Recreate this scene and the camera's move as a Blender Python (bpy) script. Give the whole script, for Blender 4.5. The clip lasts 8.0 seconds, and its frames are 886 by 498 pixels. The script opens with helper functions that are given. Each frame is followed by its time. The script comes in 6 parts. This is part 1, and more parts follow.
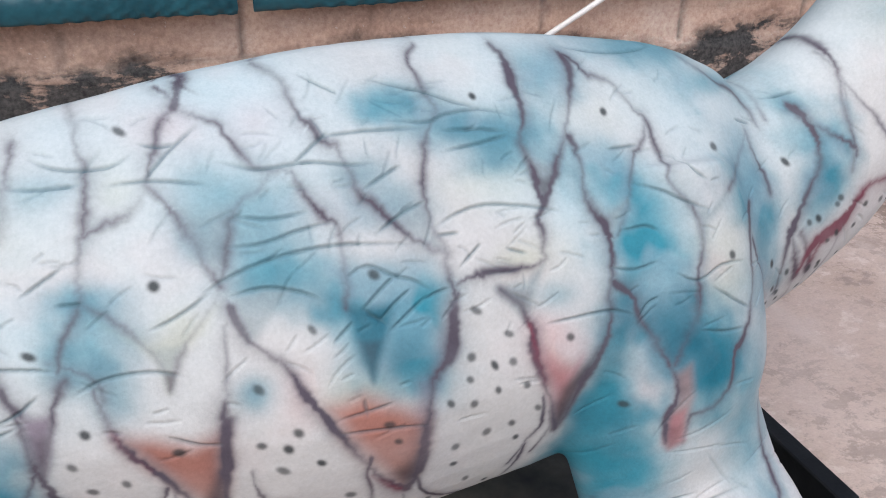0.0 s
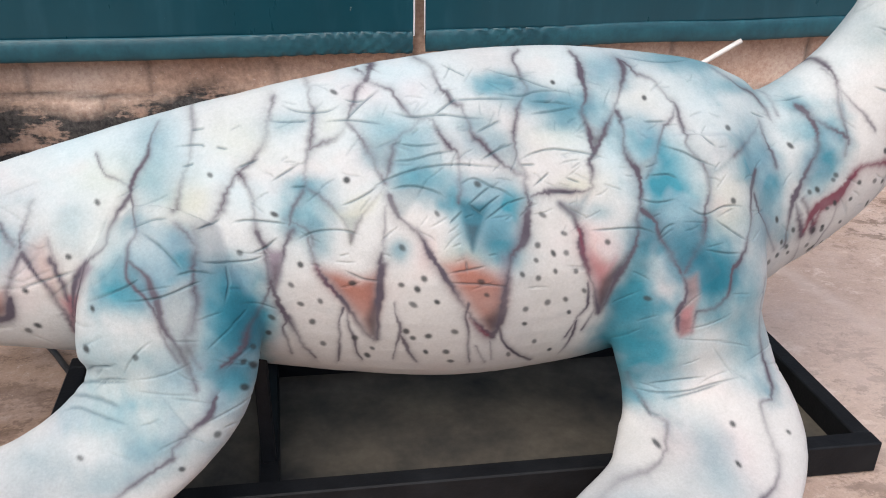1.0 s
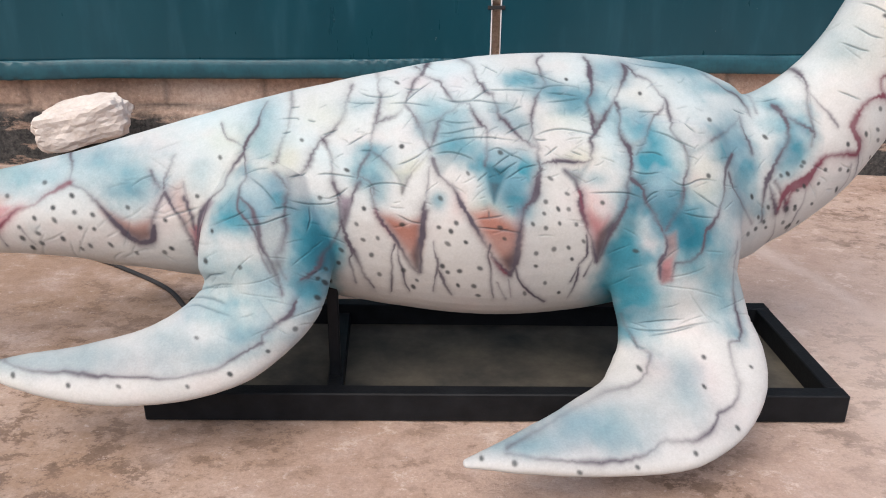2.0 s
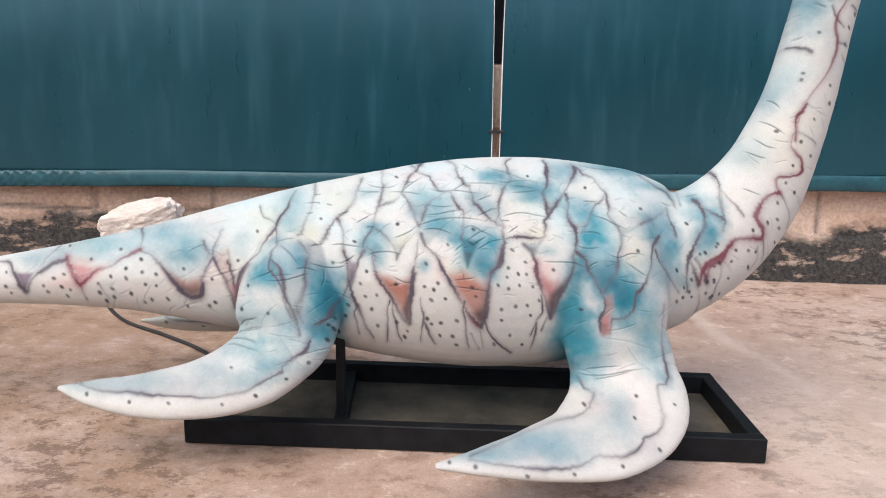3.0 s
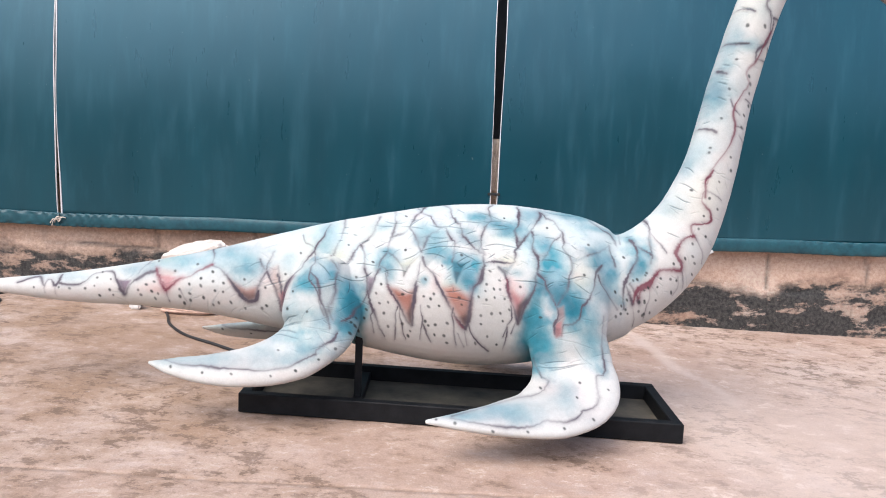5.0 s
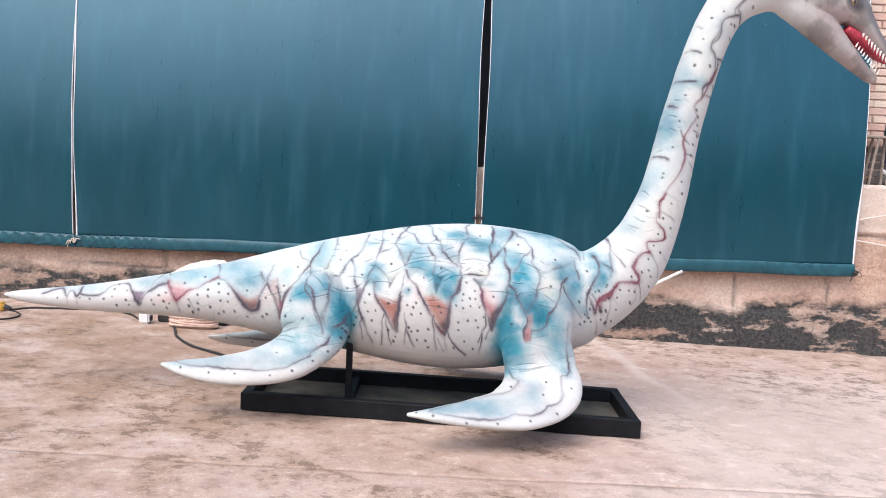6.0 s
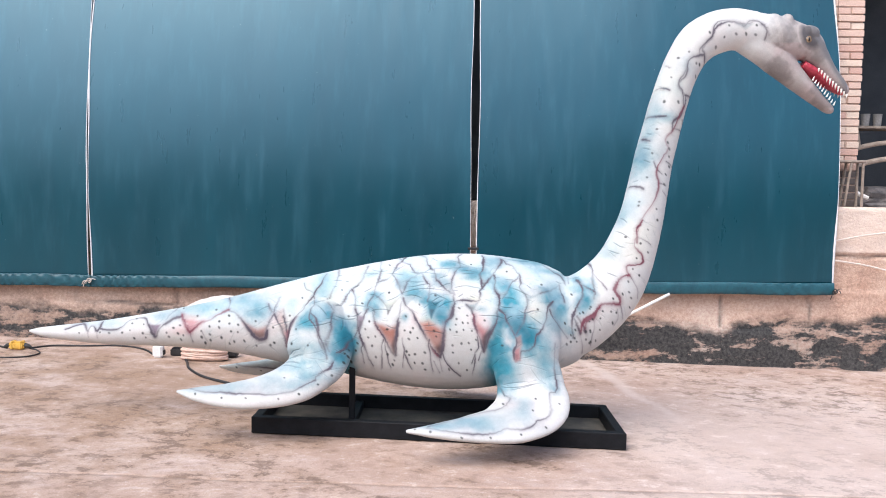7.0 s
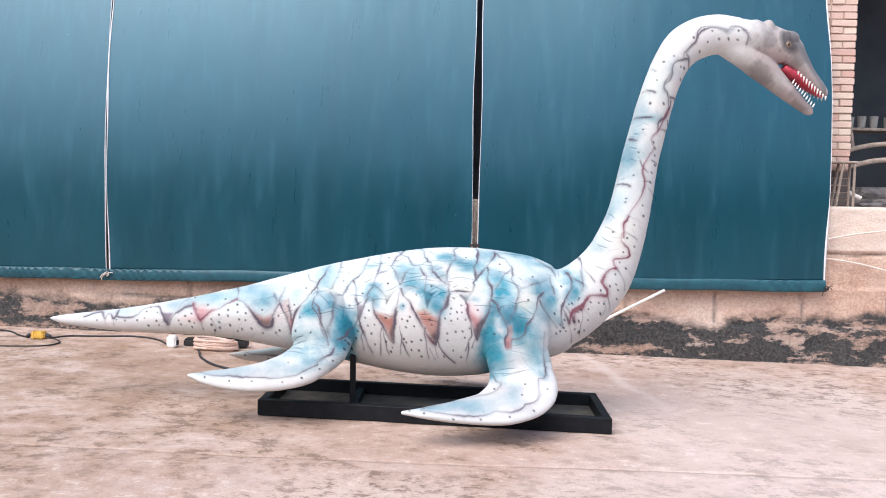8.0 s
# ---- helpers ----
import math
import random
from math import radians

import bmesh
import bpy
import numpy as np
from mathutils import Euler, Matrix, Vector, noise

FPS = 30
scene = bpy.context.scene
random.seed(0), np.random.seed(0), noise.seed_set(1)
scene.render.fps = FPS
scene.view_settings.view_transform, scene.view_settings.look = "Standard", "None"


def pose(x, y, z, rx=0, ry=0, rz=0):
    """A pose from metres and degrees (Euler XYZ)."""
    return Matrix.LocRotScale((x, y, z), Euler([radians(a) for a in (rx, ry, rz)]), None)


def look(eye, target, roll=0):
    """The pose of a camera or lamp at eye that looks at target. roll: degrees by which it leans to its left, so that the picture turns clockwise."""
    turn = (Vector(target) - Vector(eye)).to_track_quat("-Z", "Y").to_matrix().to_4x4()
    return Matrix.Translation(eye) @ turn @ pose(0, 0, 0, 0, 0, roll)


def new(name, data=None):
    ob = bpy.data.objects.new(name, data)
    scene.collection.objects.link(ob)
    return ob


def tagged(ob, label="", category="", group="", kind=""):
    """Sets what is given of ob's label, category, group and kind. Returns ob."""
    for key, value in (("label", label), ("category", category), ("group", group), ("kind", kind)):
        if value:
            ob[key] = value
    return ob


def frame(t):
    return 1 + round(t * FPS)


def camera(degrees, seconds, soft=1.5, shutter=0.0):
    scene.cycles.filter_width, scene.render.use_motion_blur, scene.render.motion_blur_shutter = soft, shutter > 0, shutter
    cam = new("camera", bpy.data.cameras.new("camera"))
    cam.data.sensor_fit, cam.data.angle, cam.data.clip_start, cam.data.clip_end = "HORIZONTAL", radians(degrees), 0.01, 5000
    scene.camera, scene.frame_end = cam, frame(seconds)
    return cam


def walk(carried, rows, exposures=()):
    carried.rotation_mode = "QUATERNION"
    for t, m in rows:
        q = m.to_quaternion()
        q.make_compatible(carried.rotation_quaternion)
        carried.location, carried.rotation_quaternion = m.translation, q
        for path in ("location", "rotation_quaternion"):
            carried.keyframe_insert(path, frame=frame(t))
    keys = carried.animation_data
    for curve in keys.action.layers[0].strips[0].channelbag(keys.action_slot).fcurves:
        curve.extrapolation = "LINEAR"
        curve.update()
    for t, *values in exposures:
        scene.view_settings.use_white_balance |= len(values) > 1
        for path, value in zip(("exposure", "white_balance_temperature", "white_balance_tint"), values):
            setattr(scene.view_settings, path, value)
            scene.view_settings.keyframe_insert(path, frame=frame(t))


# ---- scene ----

cam = camera(55.8, 8.0, 1.0)
PATH = [
    (0, (-0.042, 0.027, 1.392), (0.644, 1.627, 0.408), 2.5),
    (0.5, (-0.057, -0.287, 1.43), (0.465, 1.406, 0.502), 2.5),
    (1, (-0.135, -0.674, 1.457), (0.206, 1.097, 0.592), 0.9),
    (1.2, (-0.116, -0.797, 1.487), (0.155, 0.982, 0.614), 0.4),
    (2.3, (-0.036, -1.462, 1.444), (0.059, 0.417, 0.766), 0.6),
    (2.5, (-0.043, -1.591, 1.464), (0.053, 0.31, 0.852), 0.4),
    (3, (0.077, -1.95, 1.441), (0.117, -0.006, 0.975), 1.0),
    (3.5, (0.091, -2.214, 1.422), (0.11, -0.255, 1.018), 0.2),
    (4, (0.105, -2.533, 1.423), (0.116, -0.564, 1.073), 0.9),
    (4.5, (0.183, -2.798, 1.407), (0.158, -0.822, 1.098), 2.5),
    (5.8, (0.135, -3.337, 1.432), (0.152, -1.351, 1.196), 2.3),
    (6, (0.27, -3.462, 1.403), (0.259, -1.473, 1.188), 2.6),
    (6.5, (0.379, -3.604, 1.411), (0.336, -1.613, 1.221), 1.7),
    (7, (0.336, -3.805, 1.411), (0.312, -1.809, 1.276), 1.0),
    (7.5, (0.314, -3.975, 1.402), (0.297, -1.979, 1.278), 1.0),
    (8, (0.463, -4.075, 1.375), (0.4, -2.08, 1.246), 1.2),
]
EXPOSURES = [(0.0, 0.23, 6150, 9), (1.0, 0.40, 6600, 10), (2.5, 0.40, 6700, 10), (3.5, 0.66, 6750, 10), (4.5, 0.72, 6550, 10), (6.0, 0.78, 6230, 10), (8.0, 0.84, 6130, 10)]
walk(cam, [(t, look(eye, target, roll)) for t, eye, target, roll in PATH], EXPOSURES)

# ---- daylight: a bright overcast sky, soft light from high above ----
world = bpy.data.worlds.new("overcast_sky")
scene.world = world
world.use_nodes = True
wn = world.node_tree
sky = wn.nodes.new("ShaderNodeTexSky")
sky.sky_type, sky.sun_disc = "NISHITA", False
sky.sun_elevation, sky.sun_rotation = radians(54), radians(211)
sky.dust_density, sky.air_density = 4.0, 1.0
wn.links.new(sky.outputs[0], wn.nodes["Background"].inputs[0])
wn.nodes["Background"].inputs[1].default_value = 0.15
sun_data = bpy.data.lights.new("sun", "SUN")
sun_data.energy, sun_data.angle, sun_data.color = 0.95, radians(70), (1.0, 0.95, 0.9)
sun = new("sun", sun_data)
sun.matrix_world = look((-2.7, -4.5, 7.2), (0, 0, 0))


# ---- material helpers ----
def material(name, rough=0.6, metal=0.0, spec=0.5):
    m = bpy.data.materials.new(name)
    m.use_nodes = True
    b = m.node_tree.nodes["Principled BSDF"]
    b.inputs["Roughness"].default_value, b.inputs["Metallic"].default_value = rough, metal
    b.inputs["Specular IOR Level"].default_value = spec
    return m, m.node_tree, b


def node(nt, kind, **values):
    n = nt.nodes.new(kind)
    for key, v in values.items():
        n.inputs[key.replace("_", " ")].default_value = v
    return n


def noise_tex(nt, scale, detail=4.0, rough=0.6, stretch=(1, 1, 1), dist=0.0):
    co = nt.nodes.new("ShaderNodeTexCoord")
    mp = nt.nodes.new("ShaderNodeMapping")
    mp.inputs["Scale"].default_value = stretch
    n = node(nt, "ShaderNodeTexNoise", Scale=scale, Detail=detail, Roughness=rough, Distortion=dist)
    nt.links.new(co.outputs["Object"], mp.inputs[0])
    nt.links.new(mp.outputs[0], n.inputs["Vector"])
    return n.outputs["Fac"]


def ramp(nt, fac, *stops):
    r = nt.nodes.new("ShaderNodeValToRGB")
    while len(r.color_ramp.elements) < len(stops):
        r.color_ramp.elements.new(0.5)
    for e, (p, c) in zip(r.color_ramp.elements, stops):
        e.position = p
        e.color = (c, c, c, 1) if isinstance(c, (int, float)) else (*c, 1)
    nt.links.new(fac, r.inputs[0])
    return r.outputs[0]


def mix(nt, fac, a, b, blend="MIX"):
    m = nt.nodes.new("ShaderNodeMix")
    m.data_type, m.blend_type = "RGBA", blend
    for sock, v in ((m.inputs[0], fac), (m.inputs[6], a), (m.inputs[7], b)):
        if isinstance(v, (int, float)):
            sock.default_value = v if sock == m.inputs[0] else (v, v, v, 1)
        elif isinstance(v, tuple):
            sock.default_value = (*v, 1)
        else:
            nt.links.new(v, sock)
    return m.outputs[2]


def maths(nt, op, a, b=0.0, clamp=False):
    m = nt.nodes.new("ShaderNodeMath")
    m.operation, m.use_clamp = op, clamp
    for sock, v in zip(m.inputs, (a, b)):
        if isinstance(v, (int, float)):
            sock.default_value = v
        else:
            nt.links.new(v, sock)
    return m.outputs[0]


def bump(nt, b, height, strength=0.3, dist=0.01):
    n = node(nt, "ShaderNodeBump", Strength=strength, Distance=dist)
    nt.links.new(height, n.inputs["Height"])
    nt.links.new(n.outputs[0], b.inputs["Normal"])


def attr(nt, name):
    a = nt.nodes.new("ShaderNodeAttribute")
    a.attribute_name = name
    return a.outputs["Fac"]


def axis(nt, which):
    co = nt.nodes.new("ShaderNodeTexCoord")
    sp = nt.nodes.new("ShaderNodeSeparateXYZ")
    nt.links.new(co.outputs["Object"], sp.inputs[0])
    return sp.outputs[which]


def mottled(name, dark, light, scale=6.0, rough=0.6, metal=0.0, relief=0.2, fine=60.0, dist=0.004, spec=0.5, vary=0.0):
    m, nt, b = material(name, rough, metal, spec)
    a = noise_tex(nt, scale, 5)
    c = ramp(nt, a, (0.3, dark), (0.7, light))
    f = noise_tex(nt, fine, 3)
    c = mix(nt, 0.35, c, ramp(nt, f, (0.3, 0.35), (0.7, 0.75)), "OVERLAY")
    if vary:
        info = nt.nodes.new("ShaderNodeObjectInfo")
        c = mix(nt, vary, c, ramp(nt, info.outputs["Random"], (0.0, (0.30, 0.24, 0.24)), (0.45, (0.5, 0.47, 0.46)), (1.0, (0.66, 0.68, 0.66))), "OVERLAY")
    nt.links.new(c, b.inputs["Base Color"])
    nt.links.new(maths(nt, "ADD", maths(nt, "MULTIPLY", f, 0.25), rough - 0.12), b.inputs["Roughness"])
    bump(nt, b, maths(nt, "ADD", f, a), relief, dist)
    return m


# ---- materials ----
def make_ground():
    m, nt, b = material("weathered_concrete", 0.85, 0, 0.25)
    big = noise_tex(nt, 0.7, 4, 0.55)
    mid = noise_tex(nt, 2.6, 8, 0.68, (1, 1.15, 1), 0.1)
    blot = noise_tex(nt, 8.0, 7, 0.75, (0.9, 1.2, 1), 0.15)
    grit = noise_tex(nt, 24, 7, 0.8, (0.9, 1.2, 1), 0.15)
    fine = noise_tex(nt, 120, 3, 0.7)
    c = ramp(nt, big, (0.32, (0.442, 0.312, 0.250)), (0.5, (0.530, 0.400, 0.333)), (0.66, (0.605, 0.483, 0.416)))
    c = mix(nt, ramp(nt, mid, (0.51, 0.0), (0.64, 0.5)), c, (0.335, 0.216, 0.151))
    c = mix(nt, ramp(nt, mid, (0.34, 0.6), (0.46, 0.0)), c, (0.595, 0.491, 0.450))
    c = mix(nt, ramp(nt, blot, (0.36, 0.8), (0.43, 0.0)), c, (0.688, 0.579, 0.518))
    # trodden earth on the slab beside the tail
    c = mix(nt, maths(nt, "MULTIPLY", attr(nt, "earth"), ramp(nt, mid, (0.36, 0.25), (0.58, 0.85))), c, (0.326, 0.216, 0.146))
    # flaking dark stains, in some places only
    where = ramp(nt, maths(nt, "ADD", maths(nt, "MULTIPLY", big, 0.5), maths(nt, "MULTIPLY", mid, 0.5)), (0.43, 0.12), (0.56, 1.0))
    c = mix(nt, maths(nt, "MULTIPLY", ramp(nt, blot, (0.52, 0.0), (0.57, 0.85)), where), c, (0.195, 0.133, 0.100))
    c = mix(nt, maths(nt, "MULTIPLY", ramp(nt, grit, (0.54, 0.0), (0.64, 0.65)), where), c, (0.149, 0.106, 0.082))
    c = mix(nt, ramp(nt, grit, (0.33, 0.6), (0.41, 0.0)), c, (0.651, 0.551, 0.500))
    c = mix(nt, 0.3, c, ramp(nt, fine, (0.3, 0.3), (0.72, 0.72)), "OVERLAY")
    # pale spilt-plaster streak and the dark groove of the slab joint
    c = mix(nt, maths(nt, "MULTIPLY", attr(nt, "streak"), 0.6), c, (0.651, 0.551, 0.500))
    c = mix(nt, attr(nt, "joint"), c, (0.186, 0.128, 0.091))
    nt.links.new(c, b.inputs["Base Color"])
    bump(nt, b, maths(nt, "ADD", maths(nt, "MULTIPLY", grit, 0.5), mid), 0.7, 0.012)
    return m


def make_wall():
    m, nt, b = material("stained_plaster", 0.88, 0, 0.2)
    z = axis(nt, 2)
    big = noise_tex(nt, 1.6, 6, 0.6, (1, 1, 1.3))
    mid = noise_tex(nt, 4.2, 6, 0.66, (0.65, 1, 1.9), 0.2)
    fine = noise_tex(nt, 42, 5, 0.7)
    c = ramp(nt, big, (0.3, (0.50, 0.33, 0.25)), (0.5, (0.60, 0.435, 0.345)), (0.7, (0.66, 0.53, 0.45)))
    west = ramp(nt, maths(nt, "ADD", maths(nt, "MULTIPLY", axis(nt, 0), 0.2), 0.5), (0.35, 0.25), (0.8, 0.0))
    c = mix(nt, west, c, ramp(nt, mid, (0.35, (0.42, 0.30, 0.23)), (0.65, (0.26, 0.19, 0.15))))
    c = mix(nt, 0.55, c, ramp(nt, fine, (0.3, 0.25), (0.7, 0.75)), "OVERLAY")
    c = mix(nt, ramp(nt, noise_tex(nt, 70, 3, 0.6), (0.66, 0.0), (0.72, 0.7)), c, (0.72, 0.66, 0.60))
    c = mix(nt, ramp(nt, mid, (0.6, 0.0), (0.75, 0.5)), c, (0.25, 0.16, 0.11))
    # the smoother, paler coping course
    c = mix(nt, maths(nt, "MULTIPLY", ramp(nt, z, (0.945, 0.0), (0.96, 0.65)), ramp(nt, mid, (0.4, 1.0), (0.62, 0.55))), c, (0.76, 0.66, 0.58))
    # black algae on the lower courses, broken by bare patches
    edge = maths(nt, "ADD", z, maths(nt, "MULTIPLY", maths(nt, "SUBTRACT", big, 0.5), 0.5))
    east = ramp(nt, maths(nt, "ADD", maths(nt, "MULTIPLY", axis(nt, 0), 0.2), 0.5), (0.3, 0.0), (0.8, 0.04))
    low = ramp(nt, maths(nt, "ADD", edge, east), (0.31, 1.0), (0.40, 0.0))
    rough_mid = maths(nt, "ADD", maths(nt, "MULTIPLY", mid, 0.85), maths(nt, "MULTIPLY", noise_tex(nt, 24, 5, 0.75), 0.15))
    patch = ramp(nt, rough_mid, (0.515, 1.0), (0.56, 0.45), (0.64, 0.15))
    algae = maths(nt, "MULTIPLY", low, patch)
    algae = maths(nt, "MAXIMUM", algae, maths(nt, "MULTIPLY", attr(nt, "seam"), 0.75))
    c = mix(nt, algae, c, ramp(nt, fine, (0.35, (0.03, 0.032, 0.034)), (0.72, (0.115, 0.11, 0.105))))
    nt.links.new(c, b.inputs["Base Color"])
    bump(nt, b, maths(nt, "ADD", fine, maths(nt, "MULTIPLY", mid, 2.0)), 0.7, 0.012)
    return m


def make_tarp():
    m, nt, b = material("blue_green_tarpaulin", 0.3, 0, 0.58)
    a = noise_tex(nt, 1.2, 4, 0.5, (2.5, 1, 0.5))
    f = noise_tex(nt, 4, 5, 0.6, (3.0, 1, 0.5))
    c = ramp(nt, a, (0.3, (0.002, 0.040, 0.056)), (0.7, (0.003, 0.053, 0.074)))
    c = mix(nt, ramp(nt, f, (0.52, 0.0), (0.75, 0.22)), c, (0.04, 0.14, 0.19))
    specks = noise_tex(nt, 40, 2, 0.5)
    c = mix(nt, ramp(nt, specks, (0.77, 0.0), (0.80, 0.5)), c, (0.3, 0.36, 0.36))
    nt.links.new(c, b.inputs["Base Color"])
    b.inputs["IOR"].default_value = 1.72
    b.inputs["Specular Tint"].default_value = (0.52, 0.80, 1.0, 1)
    nt.links.new(ramp(nt, f, (0.3, 0.27), (0.7, 0.33)), b.inputs["Roughness"])
    bump(nt, b, noise_tex(nt, 2.2, 1, 0.5, (2.4, 1, 0.9)), 0.12, 0.03)
    return m


ground_mat, wall_mat, tarp_mat = make_ground(), make_wall(), make_tarp()
hem_mat = mottled("tarpaulin_hem", (0.006, 0.055, 0.078), (0.016, 0.10, 0.13), 9, 0.45, fine=40)
white_edge = mottled("white_webbing", (0.62, 0.62, 0.64), (0.82, 0.82, 0.83), 14, 0.6)
black_steel = mottled("black_painted_steel", (0.005, 0.006, 0.008), (0.012, 0.014, 0.017), 12, 0.55, fine=120, spec=0.2)
dusty_steel = mottled("dusty_black_tray", (0.022, 0.024, 0.025), (0.12, 0.108, 0.086), 4.5, 0.8, fine=50)
brick_mat = mottled("sand_brick", (0.56, 0.41, 0.34), (0.72, 0.57, 0.49), 5, 0.85, relief=0.5, fine=90, vary=0.5)
mortar_mat = mottled("grey_mortar", (0.36, 0.26, 0.21), (0.47, 0.36, 0.30), 12, 0.9, relief=0.5)
shaded_brick = mottled("shaded_brick", (0.09, 0.085, 0.085), (0.20, 0.17, 0.155), 7, 0.9, relief=0.5, vary=0.5)
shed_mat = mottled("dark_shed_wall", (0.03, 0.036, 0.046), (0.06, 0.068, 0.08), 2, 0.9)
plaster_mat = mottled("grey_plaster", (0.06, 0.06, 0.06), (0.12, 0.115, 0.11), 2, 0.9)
foam_mat = mottled("pale_stone", (0.60, 0.53, 0.48), (0.78, 0.72, 0.67), 9, 0.85, relief=0.7, fine=40, dist=0.01)
dark_stone = mottled("mossy_stone", (0.05, 0.045, 0.04), (0.17, 0.15, 0.125), 9, 0.9, relief=0.7)
rubber_black = mottled("black_rubber", (0.012, 0.012, 0.013), (0.03, 0.03, 0.032), 20, 0.55)
yellow_plastic = mottled("yellow_plastic", (0.62, 0.34, 0.05), (0.75, 0.47, 0.10), 30, 0.45)
white_plastic = mottled("white_plastic", (0.70, 0.69, 0.67), (0.82, 0.82, 0.80), 20, 0.45)
hose_mat = mottled("coiled_pink_hose", (0.50, 0.33, 0.26), (0.66, 0.48, 0.40), 18, 0.6)
pipe_mat = mottled("white_pvc", (0.70, 0.68, 0.64), (0.82, 0.80, 0.77), 8, 0.45)
hose_beige = mottled("beige_hose", (0.62, 0.52, 0.44), (0.76, 0.67, 0.60), 12, 0.55)
grey_wood = mottled("grey_bent_wood", (0.20, 0.16, 0.13), (0.36, 0.30, 0.25), 14, 0.75, relief=0.4)
pot_mat = mottled("grey_clay", (0.18, 0.18, 0.18), (0.30, 0.29, 0.28), 10, 0.85)
leaf_mat = mottled("dull_leaf", (0.12, 0.16, 0.08), (0.24, 0.28, 0.16), 12, 0.6)
heap_mat = mottled("grey_rags", (0.06, 0.06, 0.065), (0.22, 0.20, 0.19), 9, 0.9, relief=0.6)


# ---- mesh helpers ----
def link_mesh(name, me, mat, parent=None, label=""):
    if mat is not None:
        me.materials.append(mat)
    ob = new(name, me)
    if parent is not None:
        ob.parent = parent
    if label:
        ob["label"] = label
    return ob


def part(name, bm, mat, parent=None, label="", smooth=False):
    me = bpy.data.meshes.new(name)
    bm.normal_update()
    bm.to_mesh(me)
    bm.free()
    if smooth:
        me.polygons.foreach_set("use_smooth", [True] * len(me.polygons))
    return link_mesh(name, me, mat, parent, label)


def thing(name, label, category, loc=(0, 0, 0), group="", kind=""):
    ob = new(name)
    ob.empty_display_size = 0.1
    ob.location = loc
    return tagged(ob, label, category, group, kind)


def box_bm(x0, x1, y0, y1, z0, z1, bevel=0.0, segs=1):
    bm = bmesh.new()
    bmesh.ops.create_cube(bm, size=1)
    for v in bm.verts:
        v.co = Vector(((x0 + x1) / 2 + v.co.x * (x1 - x0), (y0 + y1) / 2 + v.co.y * (y1 - y0), (z0 + z1) / 2 + v.co.z * (z1 - z0)))
    if bevel:
        bmesh.ops.bevel(bm, geom=bm.edges[:], offset=bevel, segments=segs, affect="EDGES")
    return bm


def grid_mesh(name, co, closed_u=False, closed_v=False, smooth=True):
    """A mesh from an array of points, rows by columns."""
    nu, nv = co.shape[:2]
    iu, iv = np.arange(nu if closed_u else nu - 1), np.arange(nv if closed_v else nv - 1)
    a, b = np.meshgrid(iu, iv, indexing="ij")
    a2, b2 = (a + 1) % nu, (b + 1) % nv
    quads = np.stack([a * nv + b, a2 * nv + b, a2 * nv + b2, a * nv + b2], -1).reshape(-1, 4)
    me = bpy.data.meshes.new(name)
    me.vertices.add(nu * nv)
    me.vertices.foreach_set("co", co.reshape(-1).astype(np.float32))
    me.loops.add(quads.size)
    me.loops.foreach_set("vertex_index", quads.reshape(-1).astype(np.int32))
    me.polygons.add(len(quads))
    me.polygons.foreach_set("loop_start", np.arange(0, quads.size, 4, dtype=np.int32))
    me.update(calc_edges=True)
    me.validate()
    if smooth:
        me.polygons.foreach_set("use_smooth", [True] * len(me.polygons))
    return me


def set_attr(me, name, values):
    a = me.attributes.new(name, "FLOAT", "POINT")
    a.data.foreach_set("value", np.asarray(values, dtype=np.float32))


def catmull(points, n):
    """n points along a smooth curve through rows of numbers."""
    p = np.asarray(points, float)
    p = np.vstack([2 * p[0] - p[1], p, 2 * p[-1] - p[-2]])
    t = np.linspace(0, len(p) - 3 - 1e-6, n)
    i = t.astype(int)
    f = (t - i)[:, None]
    a, b, c, d = p[i], p[i + 1], p[i + 2], p[i + 3]
    return 0.5 * (2 * b + (c - a) * f + (2 * a - 5 * b + 4 * c - d) * f ** 2 + (3 * b - a - 3 * c + d) * f ** 3)


def tube_bm(points, radius, sides=8, n=0, taper=None):
    """A capped round tube along points."""
    p = catmull(points, n) if n else np.asarray(points, float)
    bm = bmesh.new()
    rings = []
    for i, c in enumerate(p):
        t = Vector(p[min(i + 1, len(p) - 1)] - p[max(i - 1, 0)]).normalized()
        u = t.cross(Vector((0.31, 0.17, 0.93))).normalized()
        w = t.cross(u)
        r = radius * (taper(i / (len(p) - 1)) if taper else 1)
        rings.append([bm.verts.new(Vector(c) + u * r * math.cos(a) + w * r * math.sin(a)) for a in [2 * math.pi * k / sides for k in range(sides)]])
    for r0, r1 in zip(rings, rings[1:]):
        for k in range(sides):
            bm.faces.new((r0[k], r0[(k + 1) % sides], r1[(k + 1) % sides], r1[k]))
    bm.faces.new(rings[0][::-1])
    bm.faces.new(rings[-1])
    bmesh.ops.recalc_face_normals(bm, faces=bm.faces[:])
    return bm


